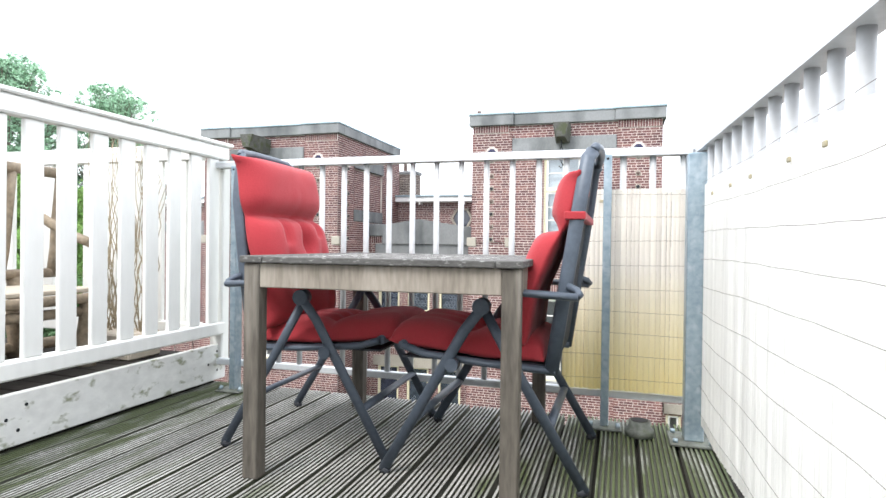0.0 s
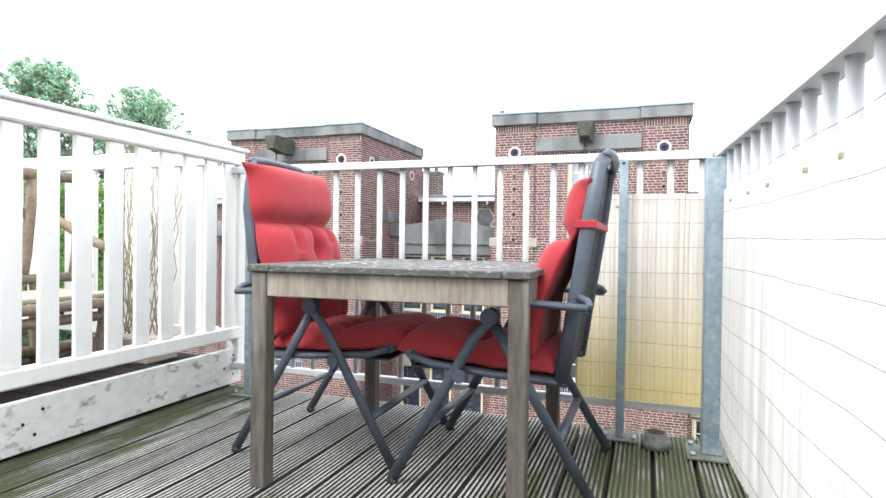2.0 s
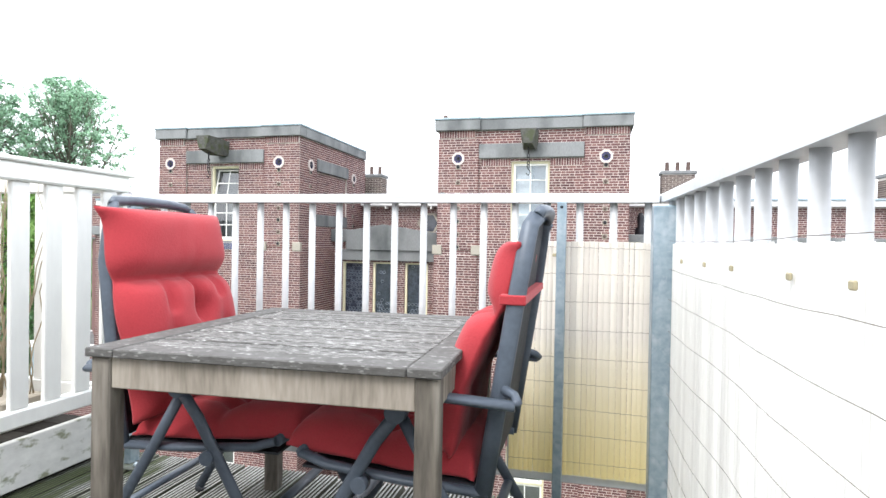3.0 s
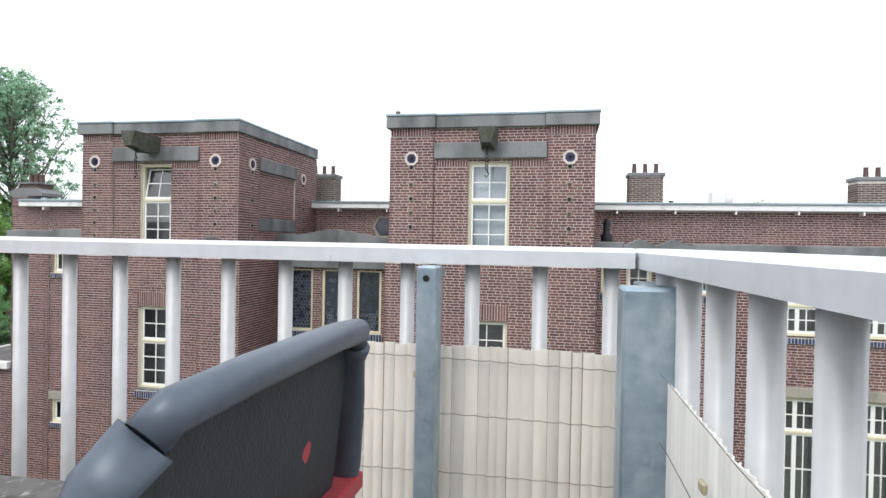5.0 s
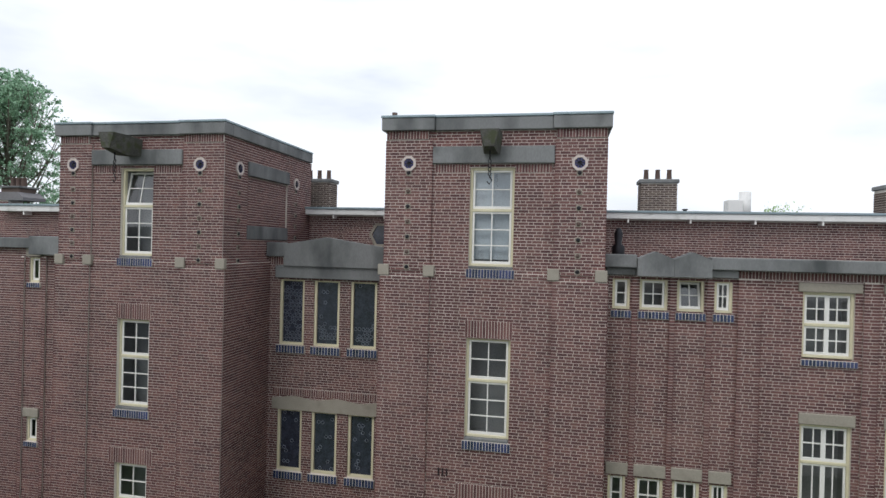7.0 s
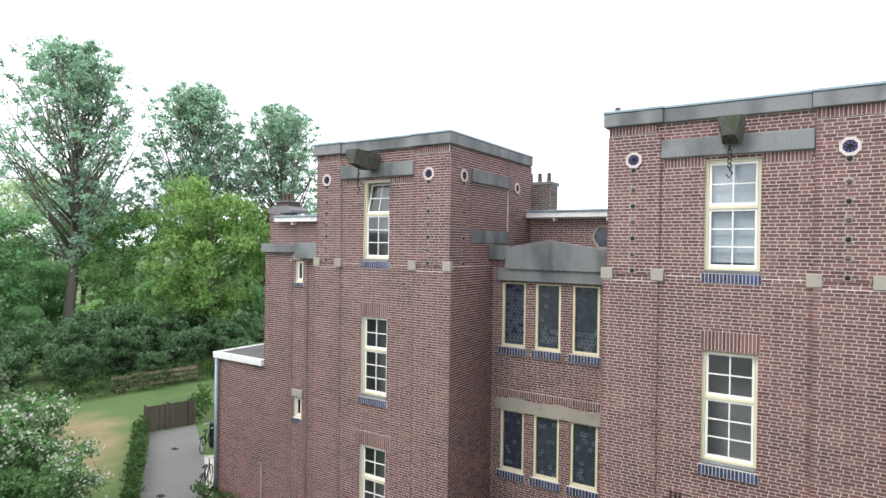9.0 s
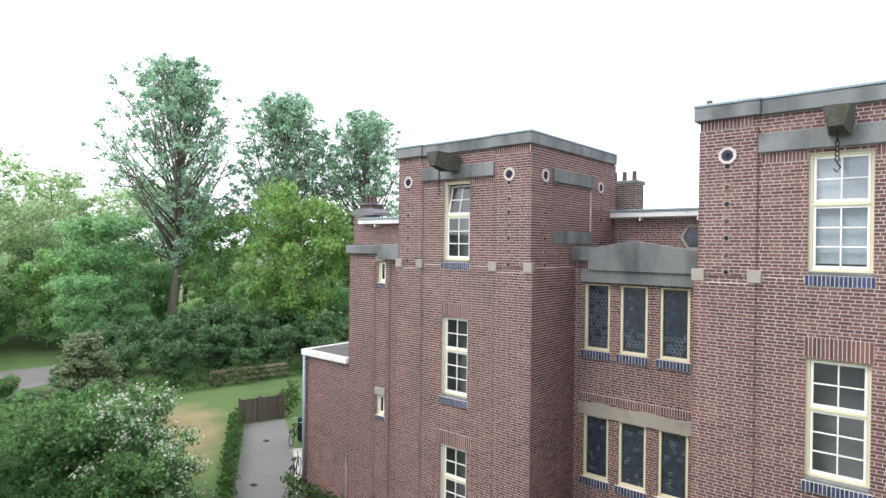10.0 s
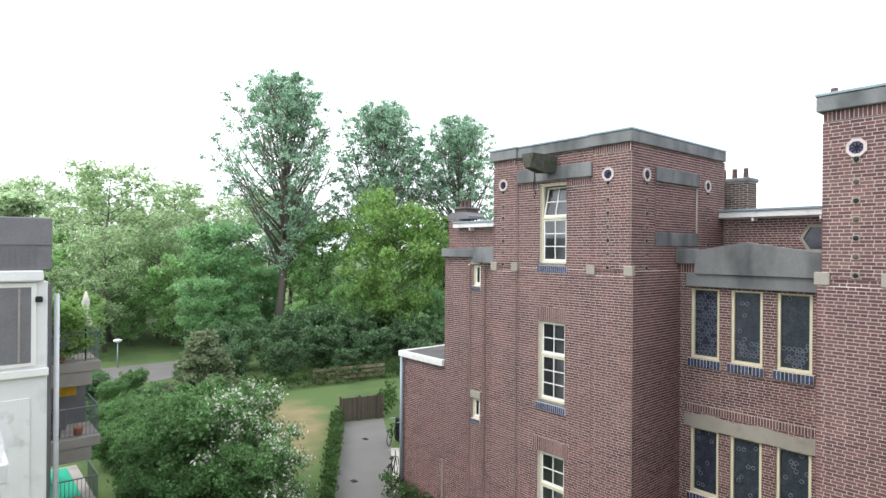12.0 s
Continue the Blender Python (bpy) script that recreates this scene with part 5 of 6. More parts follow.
def chair(at, turn, lean, label, top_z=1.13):
    """A dark folding recliner that faces +x. lean: how far the back's top lies behind its foot."""
    c = thing("folding_chair", label, "chair", at, turn, "chairs at the garden table")
    Wd = 0.318
    foot, top = (-0.235, 0.40), (-0.235 - lean, 1.13)
    dz = top_z - 1.13
    fw = 0.0 if turn < 90 else 0.022
    bx = lambda z: foot[0] + (top[0] - foot[0]) * (z - foot[1]) / (top[1] - foot[1])
    for s in (-1, 1):
        y = s * Wd
        part("front_leg", Shape().tube([(-0.02, y, 0.625), (0.06, y, 0.52), (0.35, y, 0.012)], 0.019, 12, 0.62, (0, 1, 0)), CHAIRMETAL, c)
        part("rear_leg", Shape().tube([(0.0, y * 0.93, 0.60), (-0.10, y * 0.93, 0.42), (-0.345, y * 0.93, 0.012)], 0.018, 12, 0.62, (0, 1, 0)), CHAIRMETAL, c)
        part("hinge_disc", Shape().tube([(0.0, y - 0.022, 0.605), (0.0, y + 0.022, 0.605)], 0.029, 18), CHAIRMETAL, c)
        part("hinge_disc", Shape().tube([(0.10, y - 0.02, 0.40), (0.10, y + 0.02, 0.40)], 0.022, 18), CHAIRMETAL, c)
        part("armrest", Shape().tube([(bx(0.64) - 0.05, y * 1.03, 0.648), (-0.1, y * 1.03, 0.658), (0.12, y * 1.03, 0.668), (0.21, y * 1.03, 0.668)], 0.026, 12, 0.5), CHAIRMETAL, c)
        part("armrest_stay", Shape().tube([(bx(0.64) - 0.045, y * 1.03, 0.648), (bx(0.655) - 0.052, y * 1.0, 0.656), (bx(0.67) - 0.04, y * 0.95, 0.668), (bx(0.68) - 0.008, y * 0.90, 0.68)], 0.013, 9), CHAIRMETAL, c)
        part("back_stile", Shape().tube([(foot[0] + 0.005, y * 0.88, foot[1] - 0.01), (bx(0.7), y * 0.88, 0.7), (bx(0.98), y * 0.86, 0.98 + dz), (bx(1.08), y * 0.77, 1.08 + dz), (bx(1.14), y * 0.69, 1.14 + dz), (bx(1.18) - 0.01, y * 0.63, 1.165 + dz)], 0.024, 12, 0.55, (0, 1, 0)), CHAIRMETAL, c)
        part("seat_rail", Shape().tube([(foot[0] - 0.01, y * 0.86, 0.395), (0.0, y * 0.86, 0.405), (0.22, y * 0.86, 0.425), (0.30, y * 0.86, 0.45)], 0.019, 12, 0.7), CHAIRMETAL, c)
        for f in (0.35, -0.345):
            part("foot_cap", Shape().tube([(f, y * (1 if f > 0 else 0.93), 0.0), (f - 0.012 * (1 if f > 0 else -1), y * (1 if f > 0 else 0.93), 0.02)], 0.0195, 10, 0.65, (0, 1, 0)), CHAIRMESH, c)
    part("front_stretcher", Shape().tube([(0.245, -Wd, 0.195), (0.245, Wd, 0.195)], 0.019, 12, 0.6), CHAIRMETAL, c)
    part("rear_stretcher", Shape().tube([(-0.225, -Wd * 0.93, 0.205), (-0.225, Wd * 0.93, 0.205)], 0.017, 12, 0.6), CHAIRMETAL, c)
    part("seat_front_bar", Shape().tube([(0.30, -Wd * 0.86, 0.45), (0.315, 0, 0.452), (0.30, Wd * 0.86, 0.45)], 0.017, 10), CHAIRMETAL, c)
    xt = bx(1.18) - 0.01
    part("headrest_bar", Shape().tube([(xt + a, Wd * b, h + dz) for a, b, h in ((0, -0.63, 1.165), (-0.008, -0.58, 1.180), (-0.016, -0.3, 1.187), (-0.018, 0, 1.188), (-0.016, 0.3, 1.187), (-0.008, 0.58, 1.180), (0, 0.63, 1.165))], 0.017, 12), CHAIRMETAL, c)
    back = Shape()
    back.add([(foot[0], -Wd * 0.86, 0.42), (foot[0], Wd * 0.86, 0.42), (bx(1.14), Wd * 0.66, 1.14), (bx(1.14), -Wd * 0.66, 1.14),
              (foot[0] - 0.006, -Wd * 0.86, 0.42), (foot[0] - 0.006, Wd * 0.86, 0.42), (bx(1.14) - 0.006, Wd * 0.66, 1.14), (bx(1.14) - 0.006, -Wd * 0.66, 1.14)],
             [(0, 1, 2, 3), (7, 6, 5, 4), (0, 4, 5, 1), (1, 5, 6, 2), (2, 6, 7, 3), (3, 7, 4, 0)])
    part("back_webbing", back, CHAIRMESH, c)
    part("seat_webbing", Shape().box(foot[0], 0.30, -Wd * 0.84, Wd * 0.84, 0.405, 0.412), CHAIRMESH, c)
    cu = part("back_cushion", pillow(0.60 if turn < 90 else 0.50, [(foot[0] + 0.06 + fw * 2, 0.47), (bx(0.66) + 0.062 + fw * 2.4, 0.66), (bx(0.80) + 0.048 + fw * 1.2, 0.80), (bx(0.93) + 0.034, 0.93 + dz), (bx(1.15) + 0.026, 1.155 + dz * 3)], 0.112 if turn < 90 else 0.092,
              [(0.655, 0.86)], [(0.1, 0.47), (-0.5, 0.30), (0.5, 0.30)], at[0] * 7, [(0.12, 0.40, 0.67, 0.6), (-0.40, 0.46, 0.67, 0.45), (0.55, 0.50, 0.67, 0.35)]), RED, c, "red quilted back cushion with head roll")
    if turn > 90:
        part("strap", Shape().box(bx(0.915) - 0.030, bx(0.915) + 0.040, -Wd * 0.925, Wd * 0.925, 0.900, 0.926, 0.003), RED, cu)
    part("seat_cushion", pillow(0.51, [(0.36, 0.462), (0.24, 0.455), (0.02, 0.432), (foot[0] + 0.03, 0.428)], 0.10,
         [(0.5, 0.25)], [(-0.4, 0.5), (0.4, 0.5), (0, 0.5)], at[0] * 3 + 1), RED, c, "red quilted seat cushion")
    return c


chair((-0.915, 0.435, 0), 2.5, 0.095, "dark folding recliner with red quilted cushions, tucked under the table")
chair((-0.190, 0.385, 0), 180.0, 0.100, "dark folding recliner with red quilted cushions and strap", 1.10)

# ------------------------------------------------------------------ own building round the terrace
OWN = thing("own_building", "white rendered apartment building with grey cladding", "building", (0, 0, 0))
# unseen wall, lengthened to shade the lower facade, white to brighten window reflections
part("wall", Shape().box(-7.0, 40.0, -9.0, -3.5, GROUND, 3.2).box(-7.0, 40.0, -3.5, 1.0, GROUND, -0.46), RENDERWALL, OWN, "unseen white wall round the terrace, added to shape the light")
WX = -15.0
part("projecting_wall", Shape().box(WX, WX - 7.0, -6, 2.73, GROUND, 0.62, 0.02), RENDERWALL, OWN, "white painted projecting wall")
part("clad_storey", Shape().box(WX + 0.1, WX - 7.2, -6, 2.79, 0.86, 1.98, 0.02), GREYPANEL, OWN, "grey slate clad top storey")
part("clad_seam", Shape().box(WX + 0.112, WX + 0.13, 1.0, 2.80, 1.40, 1.44), GREYPANEL, OWN)
part("cornice", Shape().box(WX + 0.18, WX - 7.2, -6, 2.64, 0.62, 0.86, 0.03), FASCIA, OWN)
for i in range(14):
    part("cladding_rib", Shape().box(WX + 0.10, WX + 0.125, 1.05 + i * 0.11, 1.07 + i * 0.11, 0.95, 1.38), GREYPANEL, OWN)
win = part("window", Shape().box(WX + 0.005, WX + 0.05, 1.74, 2.53, -1.18, 0.60, 0.01), WHITE, OWN, "white window surround")
part("pane", Shape().box(WX + 0.051, WX + 0.06, 1.82, 2.43, -1.10, 0.50), GREYPANEL, win, "drawn brown grey blind")
part("blind_fold", Shape().box(WX + 0.061, WX + 0.075, 2.20, 2.24, -1.08, 0.48), CONCRETE, win)
part("lower_panel", Shape().box(WX + 0.005, WX + 0.03, 1.70, 2.43, -4.6, -1.85, 0.01), FASCIA, OWN, "grey panel below the window")
part("string_course", Shape().box(WX + 0.004, WX + 0.10, 1.2, 2.745, -1.40, -1.24, 0.01), WHITE, OWN)
part("downpipe", Shape().tube([(WX - 2, 3.14, 0.2), (WX - 2, 3.14, GROUND)], 0.06, 10), ALU, OWN)
part("dark_reveal", Shape().box(WX - 2.1, WX - 7, 2.0, 3.05, GROUND, 0.45), GREYPANEL, OWN)
part("wall_lamp", Shape().box(WX - 0.02, WX + 0.16, 2.50, 2.63, 0.18, 0.30, 0.02), IRON, OWN)

lamp_shelf = thing("neighbour_parapet", "white coated parapet and gutter beside the terrace", "parapet", (0, 0, 0))
part("parapet", Shape().box(-8.6, -8.0, -1.0, 1.39, -3.0, 1.23, 0.02), RENDERWALL, lamp_shelf)
part("gutter", Shape().box(-11.5, -8.6, 1.0, 1.64, -1.5, -1.25, 0.02), FASCIA, lamp_shelf)
spikes = Shape()
for i in range(26):
    a = -11.4 + i * 0.11
    for d in (-0.16, 0.0, 0.16):
        spikes.tube([(a, 1.56, -1.26), (a + d * 0.5, 1.60 + d * 0.6, -1.02)], 0.003, 4)
part("bird_spike_strip", spikes, ALU, lamp_shelf, "thin steel bird spikes")

DARKRAIL = mat("blue_grey_balcony_steel", (0.19, 0.215, 0.24), 0.5, 0.4, scale=6, bump=0.05)
BX0, BX1, BY = -23.9, -21.9, 4.98
for i, zf in enumerate((-2.40, -4.85, -7.15)):
    b = thing("balcony", "concrete balcony with blue grey steel railing and clutter", "balcony", (0, 0, zf), group="stacked balconies")
    part("slab", Shape().box(BX0 if i < 2 else BX0 - 2.6, BX1, 2.2, BY, -0.30, 0.0, 0.01), CONCRETE, b)
    part("beam", Shape().box(BX0, BX1 - 0.03, 2.2, BY - 0.25, -0.75, -0.302, 0.01), CONCRETE, b)
    r = Shape()
    r.tube([(BX1 - 0.05, 2.4, 0.98), (BX1 - 0.05, BY - 0.05, 0.98), (BX0 + 0.05, BY - 0.05, 0.98)], 0.022, 6)
    r.tube([(BX1 - 0.05, 2.4, 0.08), (BX1 - 0.05, BY - 0.05, 0.08), (BX0 + 0.05, BY - 0.05, 0.08)], 0.016, 6)
    part("handrail", r, DARKRAIL, b)
    for k in range(20):
        part("baluster", Shape().box(BX1 - 0.056, BX1 - 0.044, 2.72 + k * 0.115, 2.736 + k * 0.115, 0.08, 0.98), DARKRAIL, b)
    for k in range(14):
        part("baluster", Shape().box(BX0 + 0.1 + k * 0.13, BX0 + 0.112 + k * 0.13, BY - 0.056, BY - 0.044, 0.08, 0.98), DARKRAIL, b)
    if i < 2:
        part("back_wall", Shape().box(BX0 - 0.2, BX0 - 0.01, 2.0, BY - 0.12, 0.0, 1.65), GREYPANEL, b, "dark partition screen")
solid("turf_mat", Shape().box(BX0 - 2.4, BX1 - 0.35, 2.4, BY - 0.35, -7.146, -7.13), GREENCARPET, "green artificial turf on the balcony", "mat")
solid("hung_cloth", Shape().box(-22.75, -22.70, 3.75, 4.4, -3.6, -3.2, 0.01), YELLOW, "yellow cloth hung on the balcony", "cloth")


def plain_chair(at, turn, label):
    c = thing("balcony_chair", label, "chair", at, turn, "chairs on the balconies")
    for a in (-0.2, 0.2):
        for d in (-0.2, 0.2):
            part("leg", Shape().tube([(a, d, 0), (a * 0.9, d * 0.9, 0.42)], 0.02, 6), IRON, c)
    part("seat", Shape().box(-0.22, 0.22, -0.22, 0.22, 0.42, 0.45, 0.01), IRON, c)
    part("backrest", Shape().box(-0.24, -0.21, -0.21, 0.21, 0.45, 0.85, 0.01), IRON, c)


plain_chair((-23.2, 3.2, -7.13), 40, "dark garden chair on green turf")
plain_chair((-22.9, 3.5, -4.85), 200, "dark garden chair on a cluttered balcony")
plain_chair((-22.6, 2.9, -4.85), 120, "dark garden chair on a cluttered balcony")
for x, y, z in ((-22.2, 4.35, -7.15), (-22.3, 3.1, -7.15), (-22.25, 4.4, -4.85), (-22.3, 3.6, -4.85), (-22.3, 3.9, -2.40), (-22.4, 3.0, -2.4)):
    solid("plant_pot", Shape().tube([(x, y, z), (x, y, z + 0.25), (x, y, z + 0.28)], [0.11, 0.15, 0.16], 10), ORANGEPOT, "terracotta plant pot on balcony", "pot", "balcony pots")
crng = random.Random(31)
for i in range(9):
    x, y = crng.uniform(-23.5, -22.3), crng.uniform(2.9, 4.4)
    w, h = crng.uniform(0.1, 0.22), crng.uniform(0.25, 0.85)
    solid("storage_crate", Shape().box(x - w, x + w, y - w, y + w, -4.85, -4.85 + h, 0.02), crng.choice((IRON, GREYPANEL, FASCIA, LOG, GALV)), "stacked storage crate on a cluttered balcony", "crate", "balcony clutter")
for x, y, z in ((-24.6, 3.3, -7.13), (-22.9, 3.4, -2.4)):
    ptab = thing("balcony_table", "small dark garden table on a balcony", "table", (x, y, z), 25)
    part("tabletop", Shape().box(-0.4, 0.4, -0.4, 0.4, 0.68, 0.71, 0.01), IRON, ptab)
    for a in (-0.3, 0.3):
        for d in (-0.3, 0.3):
            part("leg", Shape().tube([(a, d, 0), (a, d, 0.68)], 0.02, 6), IRON, ptab)
plain_chair((-25.3, 3.6, -7.13), 250, "dark garden chair on green turf")
par = thing("parasol", "furled white parasol on the upper balcony", "parasol", (-22.2, 4.58, -2.40))
part("pole", Shape().tube([(0, 0, 0), (0, 0, 2.35)], 0.02, 6), IRON, par)
part("canopy", Shape().tube([(0, 0, 1.15), (0, 0, 1.2), (0, 0, 1.5), (0, 0, 1.62), (0, 0, 1.9), (0, 0, 2.3)], [0.16, 0.20, 0.13, 0.07, 0.13, 0.02], 9), PARASOL, par)


# ------------------------------------------------------------------ garden
solid("ground", Shape().add([(-700, -700, GROUND), (700, -700, GROUND), (700, 700, GROUND), (-700, 700, GROUND)], [(0, 1, 2, 3)]), GRASS, "green lawn and woodland floor", "ground", kind="structure")


def flat(name, pts, z, material, label, category):
    return solid(name, Shape().add([(x, y, GROUND + z) for x, y in pts] + [(x, y, GROUND - 0.02) for x, y in pts],
                 [tuple(range(len(pts)))] + [(i, (i + 1) % len(pts), len(pts) + (i + 1) % len(pts), len(pts) + i) for i in range(len(pts))]), material, label, category, kind="structure")


flat("path", [(-12, 8.2), (-18.3, 11.7), (-26.3, 16.9), (-25.7, 18.9), (-20.8, 16.1), (-17.2, 13.7), (-5, 13.3), (-5, 8)], 0.02, PAVING, "smooth grey tarmac garden path", "path")
flat("paving_strip", [(-17.5, 13.75), (-21.6, 16.5), (-21.0, 17.2), (-17.5, 14.9)], 0.035, PALEPAVING, "pale paved strip along the wall", "paving")
flat("dry_lawn", [(-15.5, 9.0), (-17.3, 10.9), (-26.8, 17.0), (-33.5, 21.5), (-36.0, 17.0), (-27.0, 9.5), (-19.5, 7.0)], 0.012, DRYGRASS, "lawn dried to straw yellow in its middle", "lawn")
flat("road", [(-44, -10), (-42.5, 12), (-44, 16), (-49, 16), (-50, 0), (-50, -10)], 0.02, ROAD, "grey asphalt park road", "road")
for x, y in ((-19.4, 13.2), (-23.4, 16.3)):
    solid("drain_grate", Shape().box(x - 0.14, x + 0.14, y - 0.1, y + 0.1, GROUND + 0.02, GROUND + 0.034), IRON, "dark drain grate in the path", "drain", "path drains")

gate = thing("board_fence", "dark brown upright board fence closing the path", "fence", (-26.5, 16.75, GROUND), 74)
for i in range(20):
    part("board", Shape().box(i * 0.118, i * 0.118 + 0.108, -0.012, 0.012, 0.03, 1.25 + 0.015 * math.sin(i * 2.2), 0.004), GATEWOOD, gate)
for i in range(3):
    part("fence_post", Shape().box(i * 1.02 - 0.05, i * 1.02 + 0.05, -0.06, 0.045, 0, 1.36, 0.006), GATEWOOD, gate)


def leaf_cloud(rnd, centres, per, leaf, squash=0.7):
    """Loose clumps of small folded leaves round the given centres (x, y, z, radius)."""
    V, F = [], []
    C = np.array([c[:3] for c in centres])
    R = np.array([c[3] for c in centres])
    n = len(C) * per
    idx = np.repeat(np.arange(len(C)), per)
    d = rnd.normal(size=(n, 3))
    d /= np.linalg.norm(d, axis=1)[:, None]
    rad = R[idx] * np.minimum(np.abs(rnd.normal(size=n)), 1.7) * 0.62
    p = C[idx] + d * rad[:, None] * np.array([1, 1, squash])
    a = rnd.normal(size=(n, 3))
    a /= np.linalg.norm(a, axis=1)[:, None]
    b = np.cross(a, rnd.normal(size=(n, 3)))
    b /= np.linalg.norm(b, axis=1)[:, None]
    s = leaf * (0.6 + 0.8 * rnd.random(n))[:, None]
    q = np.stack([p - a * s, p + b * s * 0.55, p + a * s, p - b * s * 0.55], 1).reshape(-1, 3)
    f = np.arange(n * 4).reshape(-1, 4)
    return q, f


def grown(name, quads, material):
    me = bpy.data.meshes.new(name)
    me.from_pydata(quads[0].tolist(), [], quads[1].tolist())
    me.materials.append(material)
    return me


def within_crown(p, h, trunk_h, crown_w):
    """Draws a point in to the tall oval outline of a poplar's crown, with an uneven edge."""
    u = min(max((p.z - trunk_h) / (h - trunk_h), 0.0), 0.97)
    most = crown_w * min(1.0, 0.62 + 1.0 * u) * (1 - u ** 2.4) ** 0.62 * (0.84 + 0.16 * math.sin(5 * math.atan2(p.y, p.x) + 9 * u))
    r = math.hypot(p.x, p.y)
    k = min(1.0, most / r) if r > 1e-6 else 1.0
    return Vector((p.x * k, p.y * k, min(p.z, h * 0.985)))


def tree(name, label, h, trunk_h, crown_w, limbs, per, leaf, leafmat, seed, shape="round", clump=0.9, trunk_r=0.22, kind=""):
    """A trunk that tapers, limbs that rise from it, twigs, and clumps of leaves along limbs and twigs with gaps between."""
    rnd = np.random.RandomState(seed)
    t = thing(name, label, "tree" if "shrub" not in name else "shrub", (0, 0, 0), kind=kind)
    wood = Shape()
    pts, x, y = [], 0.0, 0.0
    sway = 0.005 if shape == "poplar" else 0.012
    for i in range(9):
        pts.append((x, y, h * 0.93 * i / 8))
        x += rnd.normal() * sway * h
        y += rnd.normal() * sway * h
    wood.tube(pts, [trunk_r * (1 - 0.93 * i / 8) + 0.012 for i in range(9)], 8)
    centres = []
    for k in range(limbs):
        f = trunk_h / h + (1 - trunk_h / h) * (k + 0.5) / limbs * 0.93
        i = min(int(f / 0.93 * 8), 7)
        base = Vector(pts[i]).lerp(Vector(pts[i + 1]), min(1, f / 0.93 * 8 - i))
        g = (f - trunk_h / h) / (1 - trunk_h / h)
        if shape == "poplar":
            reach = crown_w * (0.72 + 0.5 * math.sin(math.pi * min(1, g * 1.15))) * (1.04 - g) ** 0.33 * rnd.uniform(0.45, 1.2)
            rise = rnd.uniform(0.65, 1.5)
        elif shape == "cone":
            reach = crown_w * (1.02 - g) * rnd.uniform(0.75, 1.1)
            rise = rnd.uniform(-0.05, 0.35)
        else:
            reach = crown_w * math.sqrt(max(0.06, 1 - (1.9 * g - 0.85) ** 2)) * rnd.uniform(0.7, 1.12)
            rise = rnd.uniform(0.15, 0.9)
        an = k * 2.4 + rnd.uniform(-0.5, 0.5)
        d = Vector((math.cos(an), math.sin(an), rise)).normalized()
        ln = reach * math.sqrt(1 + rise * rise * 0.6)
        if shape == "poplar":
            ln = min(ln, (h * rnd.uniform(0.90, 0.99) - base.z) / d.z)
        tip = base + d * ln
        if shape == "poplar":
            tip = within_crown(tip, h, trunk_h, crown_w)
        mid = base.lerp(tip, 0.5) + Vector((0, 0, -0.06 * ln))
        r0 = max(0.012, trunk_r * 0.34 * (1 - 0.7 * g))
        wood.tube([base, mid, tip], [r0, r0 * 0.6, r0 * 0.15], 5)
        for q in range(8 if shape == "poplar" else 3 if limbs < 60 else 2):
            s = rnd.uniform(0.35, 0.95)
            c = base.lerp(tip, s) + Vector(rnd.normal(size=3) * 0.22 * ln * 0.5)
            if shape == "poplar":
                c = within_crown(c, h, trunk_h, crown_w)
            wood.tube([base.lerp(tip, s * 0.8), c], [r0 * 0.35, r0 * 0.1], 4, caps=False)
            centres.append((*c, clump * rnd.uniform(0.55, 1.2)))
        centres.append((*tip, clump * rnd.uniform(0.6, 1.1)))
    part("trunk", wood, BARK, t)
    part("crown", grown("crown", leaf_cloud(rnd, centres, per, leaf), leafmat), leafmat, t)
    return t, centres


def place(proto, x, y, turn, s=1.0, sz=None):
    return copy_thing(proto, Matrix.Translation((x, y, GROUND)) @ Matrix.Rotation(radians(turn), 4, "Z") @ Matrix.Diagonal((s, s, sz or s, 1)))


def put(proto, x, y, turn, s=1.0, sz=None):
    proto.matrix_basis = Matrix.Translation((x, y, GROUND)) @ Matrix.Rotation(radians(turn), 4, "Z") @ Matrix.Diagonal((s, s, sz or s, 1))
    return proto


# tall poplars behind the garden
p1, _ = tree("poplar_tree", "tall open grey green poplar with upswept limbs", 25.9, 6.5, 9.8, 84, 48, 0.13, LEAF_POPLAR, 11, "poplar", 0.80, 0.46)
put(p1, -52.0, 25.2, 190, 1.0)
p2, _ = tree("poplar_tree", "tall open grey green poplar with upswept limbs", 24.2, 6.5, 8.6, 78, 50, 0.13, LEAF_POPLAR, 12, "poplar", 0.80, 0.42)
put(p2, -49.5, 35.2, 0, 1.0)
place(p2, -46.0, 42.2, 130, 0.96)
place(p1, -56.0, 38.5, 200, 0.68)
place(p2, -60.0, 30.0, 70, 0.66)

b1, _ = tree("broadleaf_tree", "bright spring green spreading tree", 14, 2.8, 5.0, 46, 190, 0.145, LEAF_BRIGHT, 21, "round", 1.25, 0.3)
put(b1, -40.5, 30.5, 0, 0.92)
place(b1, -47.5, 41.0, 110, 0.9)
d1, _ = tree("broadleaf_tree", "dark green dense woodland tree", 15, 2.0, 5.4, 44, 130, 0.20, LEAF_DARK, 22, "round", 1.5, 0.3)
put(d1, -55.0, 21.0, 0, 0.74)
m1, _ = tree("broadleaf_tree", "mid green woodland tree", 15, 2.0, 5.0, 44, 100, 0.20, LEAF_MID, 23, "round", 1.45, 0.28)
put(m1, -52.0, 29.5, 0, 0.8)
